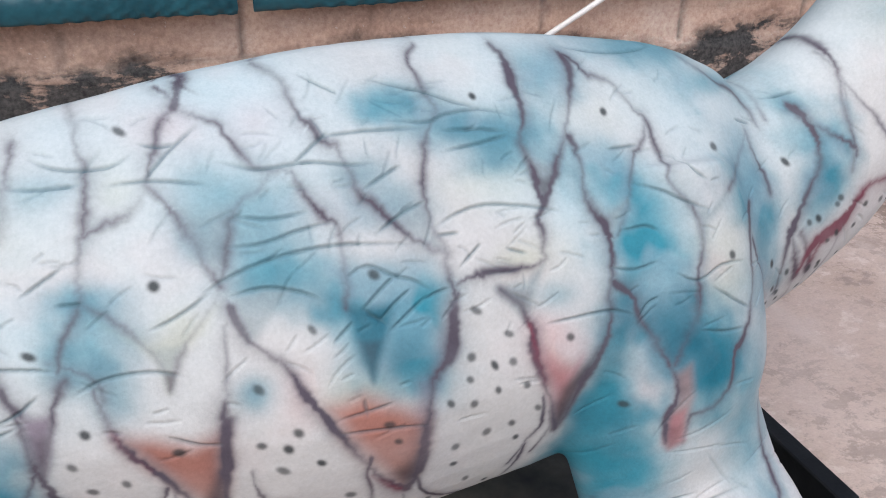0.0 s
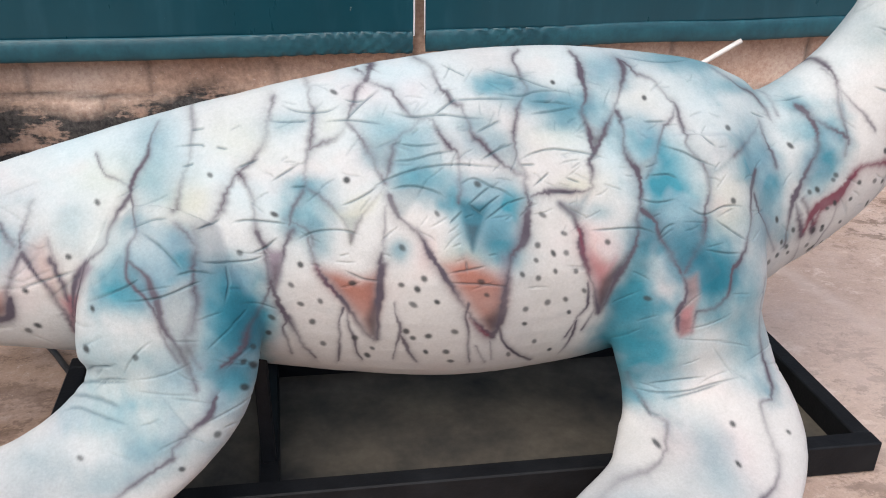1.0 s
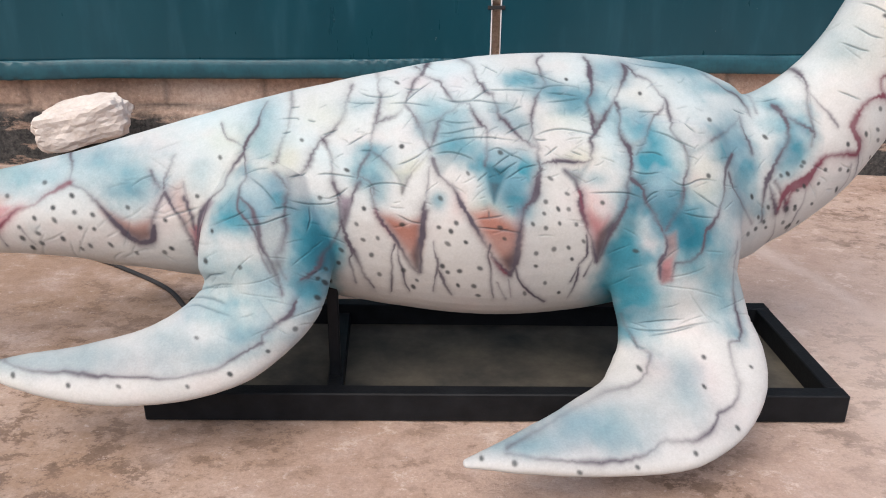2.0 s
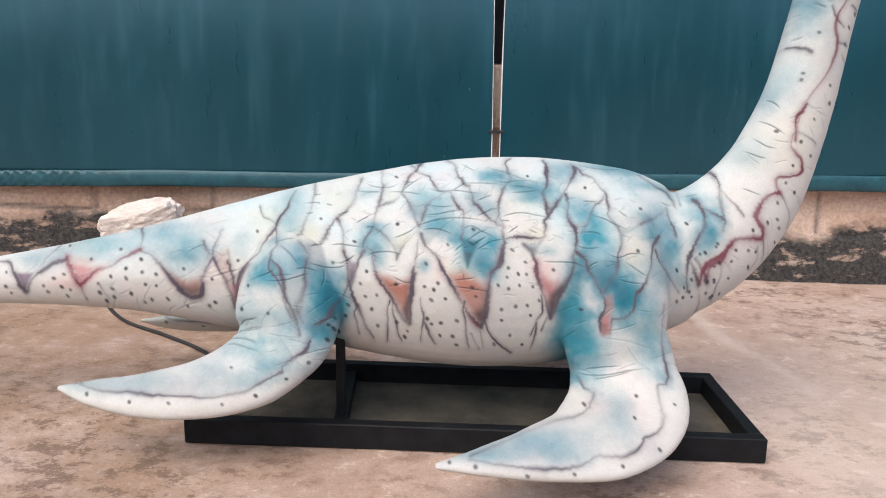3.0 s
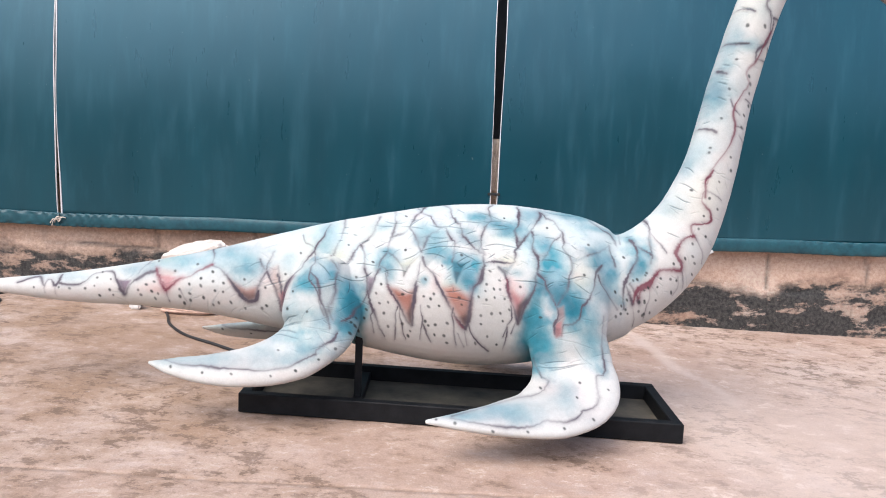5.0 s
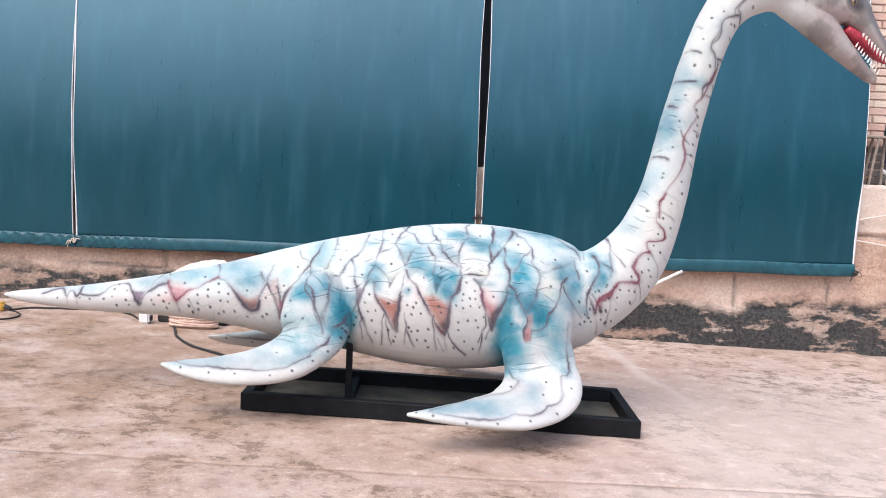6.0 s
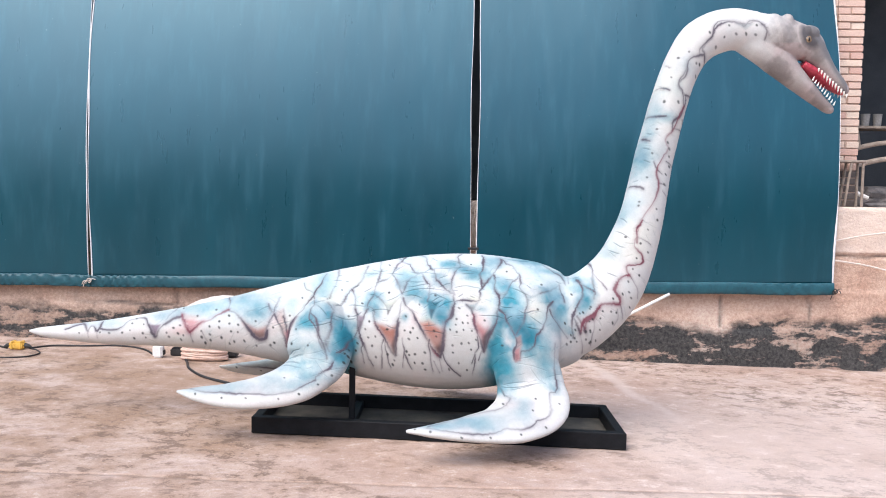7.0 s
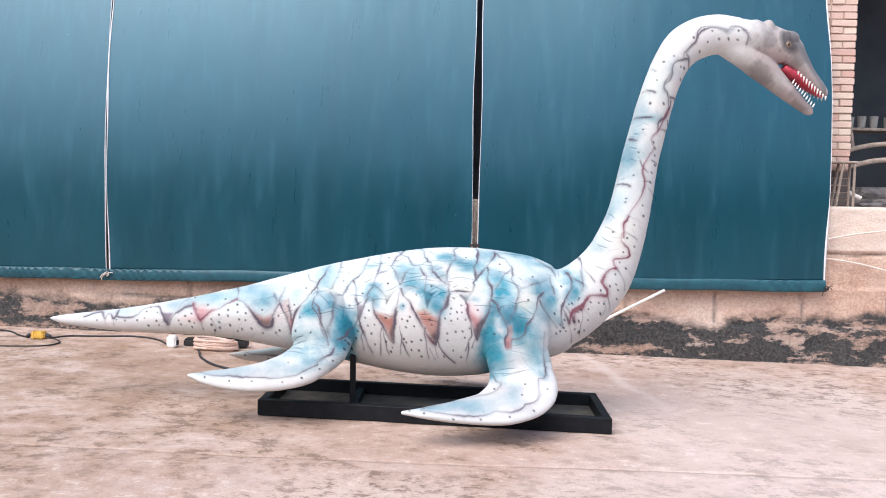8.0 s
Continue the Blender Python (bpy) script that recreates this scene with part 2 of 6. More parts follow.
def wave(x, y, seed=0.0, octaves=4):
    """Smooth pseudo-random relief over arrays, about -1 to 1."""
    out, amp = np.zeros(np.broadcast(x, y).shape), 1.0
    rng = np.random.RandomState(int(abs(seed) * 10) + 7)
    for o in range(octaves):
        for _ in range(3):
            a, ph, k = rng.uniform(0, 2 * np.pi), rng.uniform(0, 6.28), 2.0 ** o * rng.uniform(0.8, 1.3)
            out = out + amp * 0.4 * np.sin(k * (x * np.cos(a) + y * np.sin(a)) * 2 + ph)
        amp *= 0.55
    return out


def ground_z(x, y):
    return 0.004 - 0.0205 * np.clip(x, -7, 7) + 0.004 * wave(np.asarray(x) * 0.8, np.asarray(y) * 0.8, 1.0)


# ---- ground ----
def build_ground():
    far = np.array([14, 25, 45, 90, 200, 500.0])
    xs = np.concatenate([-far[::-1], np.linspace(-7, 7, 441), far])
    ys = np.concatenate([-far[::-1], np.linspace(-6.4, 0.12, 205), [0.145, 0.152, 0.158, 0.165], np.linspace(0.19, 3.6, 108), [5, 9, 14, 25, 60, 200, 500.0]])
    x, y = np.meshgrid(xs, ys, indexing="ij")
    bend = 0.02 * wave(x * 0.7, x * 0, 3.0, 3)
    inner = (np.abs(x) < 7) & (y > -6.4) & (y < 3.6)
    yy = np.where(inner, y + bend * np.clip(1 - np.abs(y - 0.155) / 2, 0, 1) + 0.03 * x * np.clip(1 - np.abs(y - 0.155) / 2, 0, 1), y)
    z = ground_z(x, yy) + np.where(inner, 0.0018 * wave(x * 9, yy * 9, 5.0, 3), 0)
    groove = ((np.abs(y - 0.155) < 0.005) & inner).astype(float)
    z -= 0.008 * groove
    me = grid_mesh("ground", np.stack([x, yy, z], -1))
    set_attr(me, "joint", (groove * np.clip(0.6 + 0.6 * wave(x * 3, x * 0, 8.0, 3), 0, 1)).reshape(-1))
    cx = 1.50 + (3.26 - yy) * 0.175
    band = np.clip(1.4 - np.abs(x - cx + 0.03 * wave(yy * 3, x * 0, 2.0)) / 0.055, 0, 1) * np.clip((yy - 0.9) / 0.5, 0, 1) * inner
    # a cleaner, paler area of the slab in front of the fore flipper
    pale = np.clip((x - 0.75 + 0.22 * wave(x * 1.5, yy * 1.5, 7.0, 4)) / 0.9, 0, 1) * np.clip((2.6 - yy) / 1.2, 0, 1) * inner
    band = np.maximum(band, 0.75 * pale)
    set_attr(me, "streak", band.reshape(-1))
    earth = np.clip((0.9 - x + 0.5 * wave(x * 1.2, yy * 1.2, 9.0, 4)) / 1.6, 0, 1) * np.clip((yy + 1.6 + 0.5 * wave(x, yy, 4.0, 3)) / 2.2, 0, 1) * np.clip((3.3 - yy) / 0.5, 0.25, 1) * inner
    set_attr(me, "earth", 0.95 * earth.reshape(-1))
    tagged(link_mesh("ground", me, ground_mat), "worn pinkish concrete yard with stains and a slab joint", "ground", kind="structure")


build_ground()

# ---- low wall behind the tarpaulins ----
WALL_Y, WALL_TOP = 3.44, 1.345


def build_wall():
    xs, zs = np.linspace(-9, 9, 721), np.linspace(-0.35, WALL_TOP, 86)
    x, z = np.meshgrid(xs, zs, indexing="ij")
    g = z + 0.0205 * np.clip(x, -7, 7)
    ledge = 0.335 + 0.02 * wave(x * 2.5, x * 0, 4.0, 3)
    y = WALL_Y + 0.012 * wave(x * 3, z * 3, 6.0, 5) + np.where(g > ledge, 0.022, 0.0) + np.where(z > 0.62, 0.02, 0) + np.where((z > 0.93) & (z < WALL_TOP), -0.018, 0)
    seam = np.exp(-((g - ledge) / 0.016) ** 2) * np.clip(0.5 + wave(x * 4, x * 0, 9.0, 3), 0, 1)
    rng = np.random.RandomState(4)
    for lo, hi, step in ((-0.4, 0.335, 0.62), (0.335, 0.62, 0.74)):
        c = -9.0
        while c < 9:
            c += step * rng.uniform(0.7, 1.35)
            j = np.exp(-((x - c - 0.012 * wave(z * 9, z * 0, c)) / 0.014) ** 2) * ((g > lo) & (g < hi))
            seam = np.maximum(seam, j * rng.uniform(0.2, 1.0))
    crack = np.exp(-((z - 0.93 - 0.01 * wave(x * 4, x * 0, 2.0, 3)) / 0.012) ** 2)
    seam = np.maximum(seam, crack * 0.8)
    y = y + 0.02 * seam
    front = np.stack([x, y, z], -1)
    back = front[:, ::-1].copy()
    back[..., 1] = WALL_Y + 0.62
    co = np.concatenate([front, back], 1)
    me = grid_mesh("wall_north", co, closed_v=True, smooth=True)
    set_attr(me, "seam", np.concatenate([seam, np.zeros_like(seam)], 1).reshape(-1))
    tagged(link_mesh("wall_north", me, wall_mat), "low plastered stone wall with black algae stains along its foot", "wall", kind="structure")


build_wall()


def build_shed():
    # the south wall is an unseen addition: the tarpaulins' lower part mirrors it dark
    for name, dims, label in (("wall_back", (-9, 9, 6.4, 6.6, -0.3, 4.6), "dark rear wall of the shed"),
                              ("wall_south", (-14, 14, -9.3, -9.0, -0.4, 3.4), "unseen dark wall closing the yard, added to darken the low tarpaulin reflections"),
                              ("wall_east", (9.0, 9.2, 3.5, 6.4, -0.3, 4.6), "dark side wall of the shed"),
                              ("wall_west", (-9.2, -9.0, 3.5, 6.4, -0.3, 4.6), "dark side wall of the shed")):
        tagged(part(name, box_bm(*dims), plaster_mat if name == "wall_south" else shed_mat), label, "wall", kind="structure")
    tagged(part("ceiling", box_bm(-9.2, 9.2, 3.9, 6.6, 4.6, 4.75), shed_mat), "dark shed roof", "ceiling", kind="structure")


build_shed()


# ---- tarpaulins ----
def build_tarp(x0, x1, lean0, lean1, label, seed, edge_left, edge_right, low, rise=0.0):
    """A hanging sheet with folds, a rolled hem along its foot and white edge bands. lean: how far each edge moves per metre of height."""
    top = 4.1
    t = thing("tarpaulin", label, "tarpaulin", group="hanging tarpaulins")
    n, k = int((x1 - x0) / 0.02) + 2, 110
    u, v = np.meshgrid(np.linspace(0, 1, n), np.linspace(0, 1, k), indexing="ij")
    low_u = low + rise * u
    z = low_u + 0.085 + v * (top - low_u - 0.085)
    h = z - low_u
    left = x0 + lean0 * h + 0.012 * wave(h * 1.2, h * 0, seed, 2)
    right = x1 + lean1 * h + 0.012 * wave(h * 1.2, h * 0, seed + 2, 2)
    x = left + u * (right - left)
    fold = 0.012 * wave(x * 1.1, z * 0.25, seed + 1, 2) + 0.0006 * wave(x * 10, z * 0.8, seed + 3, 1) * np.clip(h, 0.2, 1)
    y = WALL_Y - 0.07 + fold + 0.065 * np.clip(z - 1.2, 0, 3) ** 2
    front = np.stack([x, y, z], -1)
    back = front[:, ::-1] + np.array([0, 0.005, 0])
    link_mesh("sheet", grid_mesh("sheet", np.concatenate([front, back], 1), closed_v=True), tarp_mat, t)
    # hem: a flattened sleeve with slanting wrinkles
    m = int((x1 - x0) / 0.008)
    hx = np.linspace(x0, x1, m)
    ang = np.linspace(0, 2 * np.pi, 14, endpoint=False)
    X, A = np.meshgrid(hx, ang, indexing="ij")
    low_x = low + rise * (X - x0) / (x1 - x0)
    hz = low_x + 0.05 + 0.008 * wave(X * 1.1, X * 0, seed + 4, 3) + 0.053 * np.sin(A)
    wr = 0.011 * np.sin((X + (hz - low_x) * 1.8) * 82 + 7 * wave(X * 2, X * 0, seed + 5, 3)) * np.clip(wave(X * 1.3, X * 0, seed + 6, 3) + 0.5, 0.1, 1)
    hy = WALL_Y - 0.078 - 0.016 * np.cos(A) - wr * (np.cos(A) > 0)
    link_mesh("hem", grid_mesh("hem", np.stack([X, hy, hz], -1), closed_v=True), hem_mat, t, "wrinkled rolled hem")
    for flag, side, off in ((edge_left, 0, 1), (edge_right, -1, -1)):
        if not flag:
            continue
        e = front[side]
        w = np.clip(flag * (0.5 + 0.9 * wave(e[:, 2] * 1.3, e[:, 2] * 0, seed + 7 + side, 2)), 0.001, flag)
        strip = np.stack([e + np.array([-off * 0.002, -0.006, 0]), e + np.stack([off * w, np.full(k, -0.007), np.zeros(k)], -1),
                          e + np.stack([off * w, np.full(k, 0.009), np.zeros(k)], -1), e + np.array([-off * 0.002, 0.009, 0])], 1)
        link_mesh("edge_band", grid_mesh("edge_band", strip, closed_v=True), white_edge, t, "white edge band")
    return t


build_tarp(-8.8, -2.800, 0, -0.022, "faded blue-green tarpaulin hanging with a scuffed white edge", 1.0, 0, 0.004, 0.543)
build_tarp(-2.79, 0.476, -0.020, 0.001, "broad blue-green tarpaulin hanging over the wall", 2.3, 0.009, 0.005, 0.553)
build_tarp(0.540, 3.60, -0.001, 0.003, "blue-green tarpaulin with a white outer edge", 3.1, 0.005, 0.016, 0.556, 0.038)

tagged(part("strap", box_bm(0.462, 0.556, WALL_Y - 0.09, WALL_Y - 0.082, 0.925, 0.945, 0.002), rubber_black), "short dark strap tying two tarpaulin edges together", "strap")


def build_knot(x, z, mat, label, seed):
    """A small tangle of cord ends where a tarpaulin is tied down."""
    rng = np.random.RandomState(seed)
    t = thing("cord_knot", label, "cord", (x, WALL_Y - 0.108, z), "knots on the tarpaulins")
    loop = [(0.016 * math.cos(a), 0.012 * math.sin(2 * a), 0.018 * math.sin(a)) for a in np.linspace(0, 11, 24)]
    part("loop", tube_bm(loop, 0.005, 6, 60), mat, t, smooth=True)
    for _ in range(5):
        dx, dz = rng.uniform(-0.07, 0.07), rng.uniform(-0.075, 0.02)
        part("cord_end", tube_bm([(0, 0, 0), (0.6 * dx, -0.012, 0.4 * dz + 0.012), (dx, 0.0, dz)], 0.0035, 6, 10), mat, t, smooth=True)


build_knot(-2.795, 0.60, hose_beige, "frayed beige cord knotted at a tarpaulin corner", 3)
build_knot(3.60, 0.63, rubber_black, "dark cord knotted at the outer tarpaulin corner", 8)

# ---- brick pillar ----
PX0, PX1, PY0, PY1 = 3.57, 3.895, 3.66, 3.98


def build_pillar():
    p = thing("brick_pillar", "sand-coloured brick pillar standing on the plastered wall", "pillar", kind="structure")
    part("core", box_bm(PX0 + 0.012, PX1 - 0.012, PY0 + 0.012, PY1, WALL_TOP, 4.2), mortar_mat, p, "grey mortar core")
    rng = np.random.RandomState(11)
    shapes = {}
    for c in range(44):
        z = WALL_TOP + 0.004 + c * 0.0645
        cuts = [PX0, 3.655, PX1] if c % 2 else [PX0, 3.655, 3.773, PX1]
        for a, b in zip(cuts, cuts[1:]):
            key = round(b - a, 3)
            if key not in shapes:
                bm = box_bm(-(key - 0.011) / 2, (key - 0.011) / 2, 0, 0.1, 0, 0.0535, 0.004)
                me = bpy.data.meshes.new("brick")
                bm.to_mesh(me)
                bm.free()
                shapes[key] = me
            me = shapes[key]
            # the lowest five courses get a darker brick colour, standing for shade there
            low = c < 5
            if low:
                me = me.copy()
                me.materials.clear()
                me.materials.append(shaded_brick)
            elif not me.materials:
                me.materials.append(brick_mat)
            ob = new("brick", me)
            ob.parent = p
            ob.location = ((a + b) / 2 + rng.uniform(-0.005, 0.005), PY0 + rng.uniform(-0.009, 0.005), z + rng.uniform(-0.0015, 0.0015))
            ob.rotation_euler = (0, rng.uniform(-0.012, 0.012), rng.uniform(-0.015, 0.015))


build_pillar()


# ---- black steel base frame under the statue ----
BX0, BX1, BY0, BY1, BASE_H = -0.796, 1.332, 0.872, 1.52, 0.098


def base_z(x):
    return 0.004 - 0.0205 * x


def sloped(bm):
    """Lets a part built level on the ground follow the yard's fall; the frame lies slightly askew."""
    for v in bm.verts:
        v.co.y -= 0.019 * (v.co.x - BX0)
        v.co.z += base_z(v.co.x)
    return bm


def build_base():
    b = thing("base_frame", "black painted steel base frame lying on the concrete", "base")
    w, z0, z1 = 0.052, 0.003, BASE_H
    for x0, x1, y0, y1 in ((BX0, BX1, BY0, BY0 + w), (BX0, BX1, BY1 - w, BY1)):
        part("long_bar", sloped(box_bm(x0, x1, y0, y1, z0, z1, 0.004)), black_steel, b)
    for x0, x1 in ((BX0, BX0 + w), (BX1 - w, BX1)):
        part("end_bar", sloped(box_bm(x0, x1, BY0 + w, BY1 - w, z0, z1 - 0.002, 0.004)), black_steel, b)
    part("tray", sloped(box_bm(BX0 + w, BX1 - w, BY0 + w, BY1 - w, 0.012, 0.02)), dusty_steel, b, "dusty dark steel tray")
    part("cross_bar", sloped(box_bm(-0.265, -0.215, BY0 + w, BY1 - w, 0.02, z1 - 0.03, 0.004)), black_steel, b)
    part("post", sloped(box_bm(-0.257, -0.223, 1.02, 1.054, z1 - 0.03, 0.42, 0.004)), black_steel, b, "square steel post")


build_base()

# ---- the marine reptile statue ----
MID = 1.195


def lofted(stations, rings, sides, plane=True, peak=2.0):
    """A closed skin through sections: x, y, z of the middle, the two half sizes and, unless plane, the wide direction.
    peak: how full the upper half of a section is (2: an ellipse, less: leaner)."""
    s = catmull(stations, rings)
    co = s[:, :3]
    tan = np.gradient(co, axis=0)
    tan /= np.linalg.norm(tan, axis=1)[:, None]
    if plane:
        wide = np.tile([0.0, 1.0, 0.0], (rings, 1))
    else:
        wide = s[:, 5:8] - tan * np.sum(s[:, 5:8] * tan, 1)[:, None]
        wide /= np.linalg.norm(wide, axis=1)[:, None]
    up = np.cross(tan, wide)
    a = np.linspace(0, 2 * np.pi, sides, endpoint=False)
    full = np.where(np.sin(a) > 0, 2.0 / peak, 1.0)
    rise, spread = np.sign(np.sin(a)) * np.abs(np.sin(a)) ** full, np.sign(np.cos(a)) * np.abs(np.cos(a)) ** full
    ring = co[:, None] + up[:, None] * (rise[None, :, None] * np.maximum(s[:, 3], 0.004)[:, None, None]) \
        + wide[:, None] * (spread[None, :, None] * np.maximum(s[:, 4], 0.004)[:, None, None])
    verts = np.concatenate([ring.reshape(-1, 3), co[:1], co[-1:]])
    faces = []
    for i in range(rings - 1):
        for k in range(sides):
            k2 = (k + 1) % sides
            faces.append((i * sides + k, i * sides + k2, (i + 1) * sides + k2, (i + 1) * sides + k))
    n = rings * sides
    for k in range(sides):
        faces.append((n, (k + 1) % sides, k))
        faces.append((n + 1, (rings - 1) * sides + k, (rings - 1) * sides + (k + 1) % sides))
    return verts, faces


def flat(rows, back=0.0):
    """Sections on the statue's long axis, which stands a little askew."""
    return [(x, MID + 0.012 * min(x, 1.0) - back * min(1, max(0, (x - 0.95) / 0.2)), z, a, b) for x, z, a, b in rows]


TRUNK = flat([(-2.215, 0.535, 0.006, 0.006), (-2.13, 0.53, 0.029, 0.028), (-1.97, 0.529, 0.050, 0.048), (-1.70, 0.537, 0.078, 0.072), (-1.36, 0.567, 0.112, 0.10),
              (-1.02, 0.593, 0.162, 0.145), (-0.69, 0.61, 0.235, 0.20), (-0.35, 0.628, 0.308, 0.255), (-0.02, 0.632, 0.374, 0.32),
              (0.2, 0.635, 0.402, 0.365), (0.4, 0.64, 0.408, 0.355), (0.6, 0.65, 0.392, 0.345), (0.8, 0.66, 0.354, 0.312),
              (0.93, 0.66, 0.315, 0.265), (1.02, 0.665, 0.28, 0.225), (1.08, 0.675, 0.24, 0.20)])
NECK = flat([(0.800, 0.665, 0.32, 0.27), (0.930, 0.662, 0.29, 0.235), (1.010, 0.672, 0.262, 0.215), (1.090, 0.705, 0.235, 0.20), (1.200, 0.785, 0.21, 0.183),
             (1.290, 0.885, 0.19, 0.155), (1.361, 1.01, 0.165, 0.138), (1.421, 1.18, 0.141, 0.125), (1.460, 1.335, 0.126, 0.12), (1.501, 1.585, 0.115, 0.11),
             (1.560, 1.852, 0.110, 0.107), (1.613, 2.05, 0.107, 0.105), (1.672, 2.205, 0.109, 0.106), (1.744, 2.308, 0.119, 0.110),
             (1.836, 2.365, 0.123, 0.114), (1.941, 2.39, 0.121, 0.113), (2.066, 2.376, 0.118, 0.112)], 0.03)
SKULL = flat([(1.986, 2.385, 0.115, 0.11), (2.106, 2.372, 0.11, 0.115), (2.196, 2.352, 0.118, 0.118), (2.266, 2.335, 0.115, 0.118), (2.376, 2.30, 0.098, 0.10),
              (2.436, 2.24, 0.068, 0.082), (2.506, 2.158, 0.047, 0.06), (2.574, 2.088, 0.034, 0.045), (2.611, 2.048, 0.025, 0.034), (2.628, 2.031, 0.01, 0.015)], 0.03)
JAW = flat([(1.976, 2.36, 0.085, 0.085), (2.056, 2.325, 0.095, 0.092), (2.146, 2.262, 0.088, 0.095), (2.226, 2.195, 0.082, 0.095), (2.311, 2.118, 0.064, 0.085), (2.384, 2.052, 0.050, 0.074),
            (2.461, 1.985, 0.036, 0.054), (2.524, 1.935, 0.028, 0.038), (2.546, 1.918, 0.01, 0.014)], 0.03)
FORE = [(0.76, 1.10, 0.84, 0.15, 0.16, 1, 0, 0), (0.758, 1.04, 0.70, 0.165, 0.20, 1, 0, 0), (0.755, 0.95, 0.55, 0.145, 0.205, 1, 0, 0), (0.765, 0.905, 0.43, 0.108, 0.19, 1, 0.05, 0),
        (0.788, 0.862, 0.33, 0.082, 0.192, 1, -0.15, 0), (0.775, 0.735, 0.226, 0.066, 0.215, 0.85, -0.5, -0.12), (0.652, 0.60, 0.184, 0.054, 0.19, 0.55, -0.82, -0.2),
        (0.47, 0.52, 0.174, 0.043, 0.135, 0.25, -0.95, -0.2), (0.295, 0.46, 0.176, 0.032, 0.077, 0.2, -0.95, -0.15), (0.112, 0.405, 0.186, 0.008, 0.012, 0.2, -0.95, -0.1)]
HIND = [(-0.37, 1.06, 0.70, 0.15, 0.12, 1, 0, 0), (-0.41, 0.985, 0.61, 0.16, 0.175, 1, 0, 0), (-0.412, 0.91, 0.51, 0.135, 0.188, 1, 0, 0), (-0.435, 0.845, 0.42, 0.098, 0.178, 0.92, -0.15, 0.15),
        (-0.53, 0.775, 0.347, 0.07, 0.16, 0.65, -0.65, -0.32), (-0.68, 0.725, 0.303, 0.056, 0.122, 0.3, -0.8, -0.5), (-0.88, 0.725, 0.276, 0.043, 0.09, 0.1, -0.85, -0.5),
        (-1.06, 0.745, 0.274, 0.028, 0.054, 0.05, -0.9, -0.45), (-1.188, 0.765, 0.282, 0.007, 0.01, 0.05, -0.95, -0.3)]


def blob(x, y, z, r, stretch=(1, 1, 1)):
    bm = bmesh.new()
    bmesh.ops.create_icosphere(bm, subdivisions=3, radius=r)
    v = np.array([v.co[:] for v in bm.verts]) * stretch + np.array([x, y, z])
    f = [[w.index for w in p.verts] for p in bm.faces]
    bm.free()
    return v, f


def statue_skin(voxel):
    pieces = [lofted(TRUNK, 90, 48, peak=1.55), lofted(NECK, 110, 40, peak=1.8), lofted(SKULL, 60, 36), lofted(JAW, 50, 32)]
    for limb in (FORE, HIND):
        v, f = lofted(limb, 70, 36, plane=False)
        pieces.append((v, f))
        far = v * [1, -1, 1] + [0, 2 * MID, 0]
        if limb is HIND:
            # the far hind flipper hangs a little lower
            far[:, 2] -= 0.045 * np.clip((far[:, 1] - MID - 0.28) / 0.18, 0, 1)
            far[:, 1] -= 0.02 * np.clip((far[:, 1] - MID - 0.28) / 0.18, 0, 1)
        pieces.append((far, [q[::-1] for q in f]))
    for s in (-1, 1):
        pieces.append(blob(2.361, MID - 0.018 + s * 0.066, 2.362, 0.05, (1.25, 0.8, 0.9)))
        pieces.append(blob(2.244, MID - 0.018 + s * 0.035, 2.432, 0.045, (0.8, 1.1, 1.0)))
    verts, faces, n = [], [], 0
    for v, f in pieces:
        verts.append(v)
        faces += [[i + n for i in q] for q in f]
        n += len(v)
    me = bpy.data.meshes.new("rough")
    me.from_pydata(np.concatenate(verts).tolist(), [], faces)
    me.update()
    ob = new("rough", me)
    mod = ob.modifiers.new("skin", "REMESH")
    mod.mode, mod.voxel_size = "VOXEL", voxel
    skin = bpy.data.meshes.new_from_object(ob.evaluated_get(bpy.context.evaluated_depsgraph_get()))
    bpy.data.objects.remove(ob)
    return skin


def smoothed(co, edges, rounds):
    n = len(co)
    deg = np.bincount(edges.ravel(), minlength=n)[:, None]
    for r in range(rounds):
        acc = np.stack([np.bincount(edges[:, 0], co[edges[:, 1], k], n) + np.bincount(edges[:, 1], co[edges[:, 0], k], n) for k in range(3)], -1)
        co = co + (0.6 if r % 2 == 0 else -0.55) * (acc / np.maximum(deg, 1) - co) if r < rounds // 2 else co + 0.5 * (acc / np.maximum(deg, 1) - co)
    return co


skin = statue_skin(0.0039)
nv = len(skin.vertices)
co = np.empty(nv * 3)
skin.vertices.foreach_get("co", co)
co = co.reshape(-1, 3)
edges = np.empty(len(skin.edges) * 2, dtype=np.int64)
skin.edges.foreach_get("vertices", edges)
edges = edges.reshape(-1, 2)
co = smoothed(co, edges, 16)


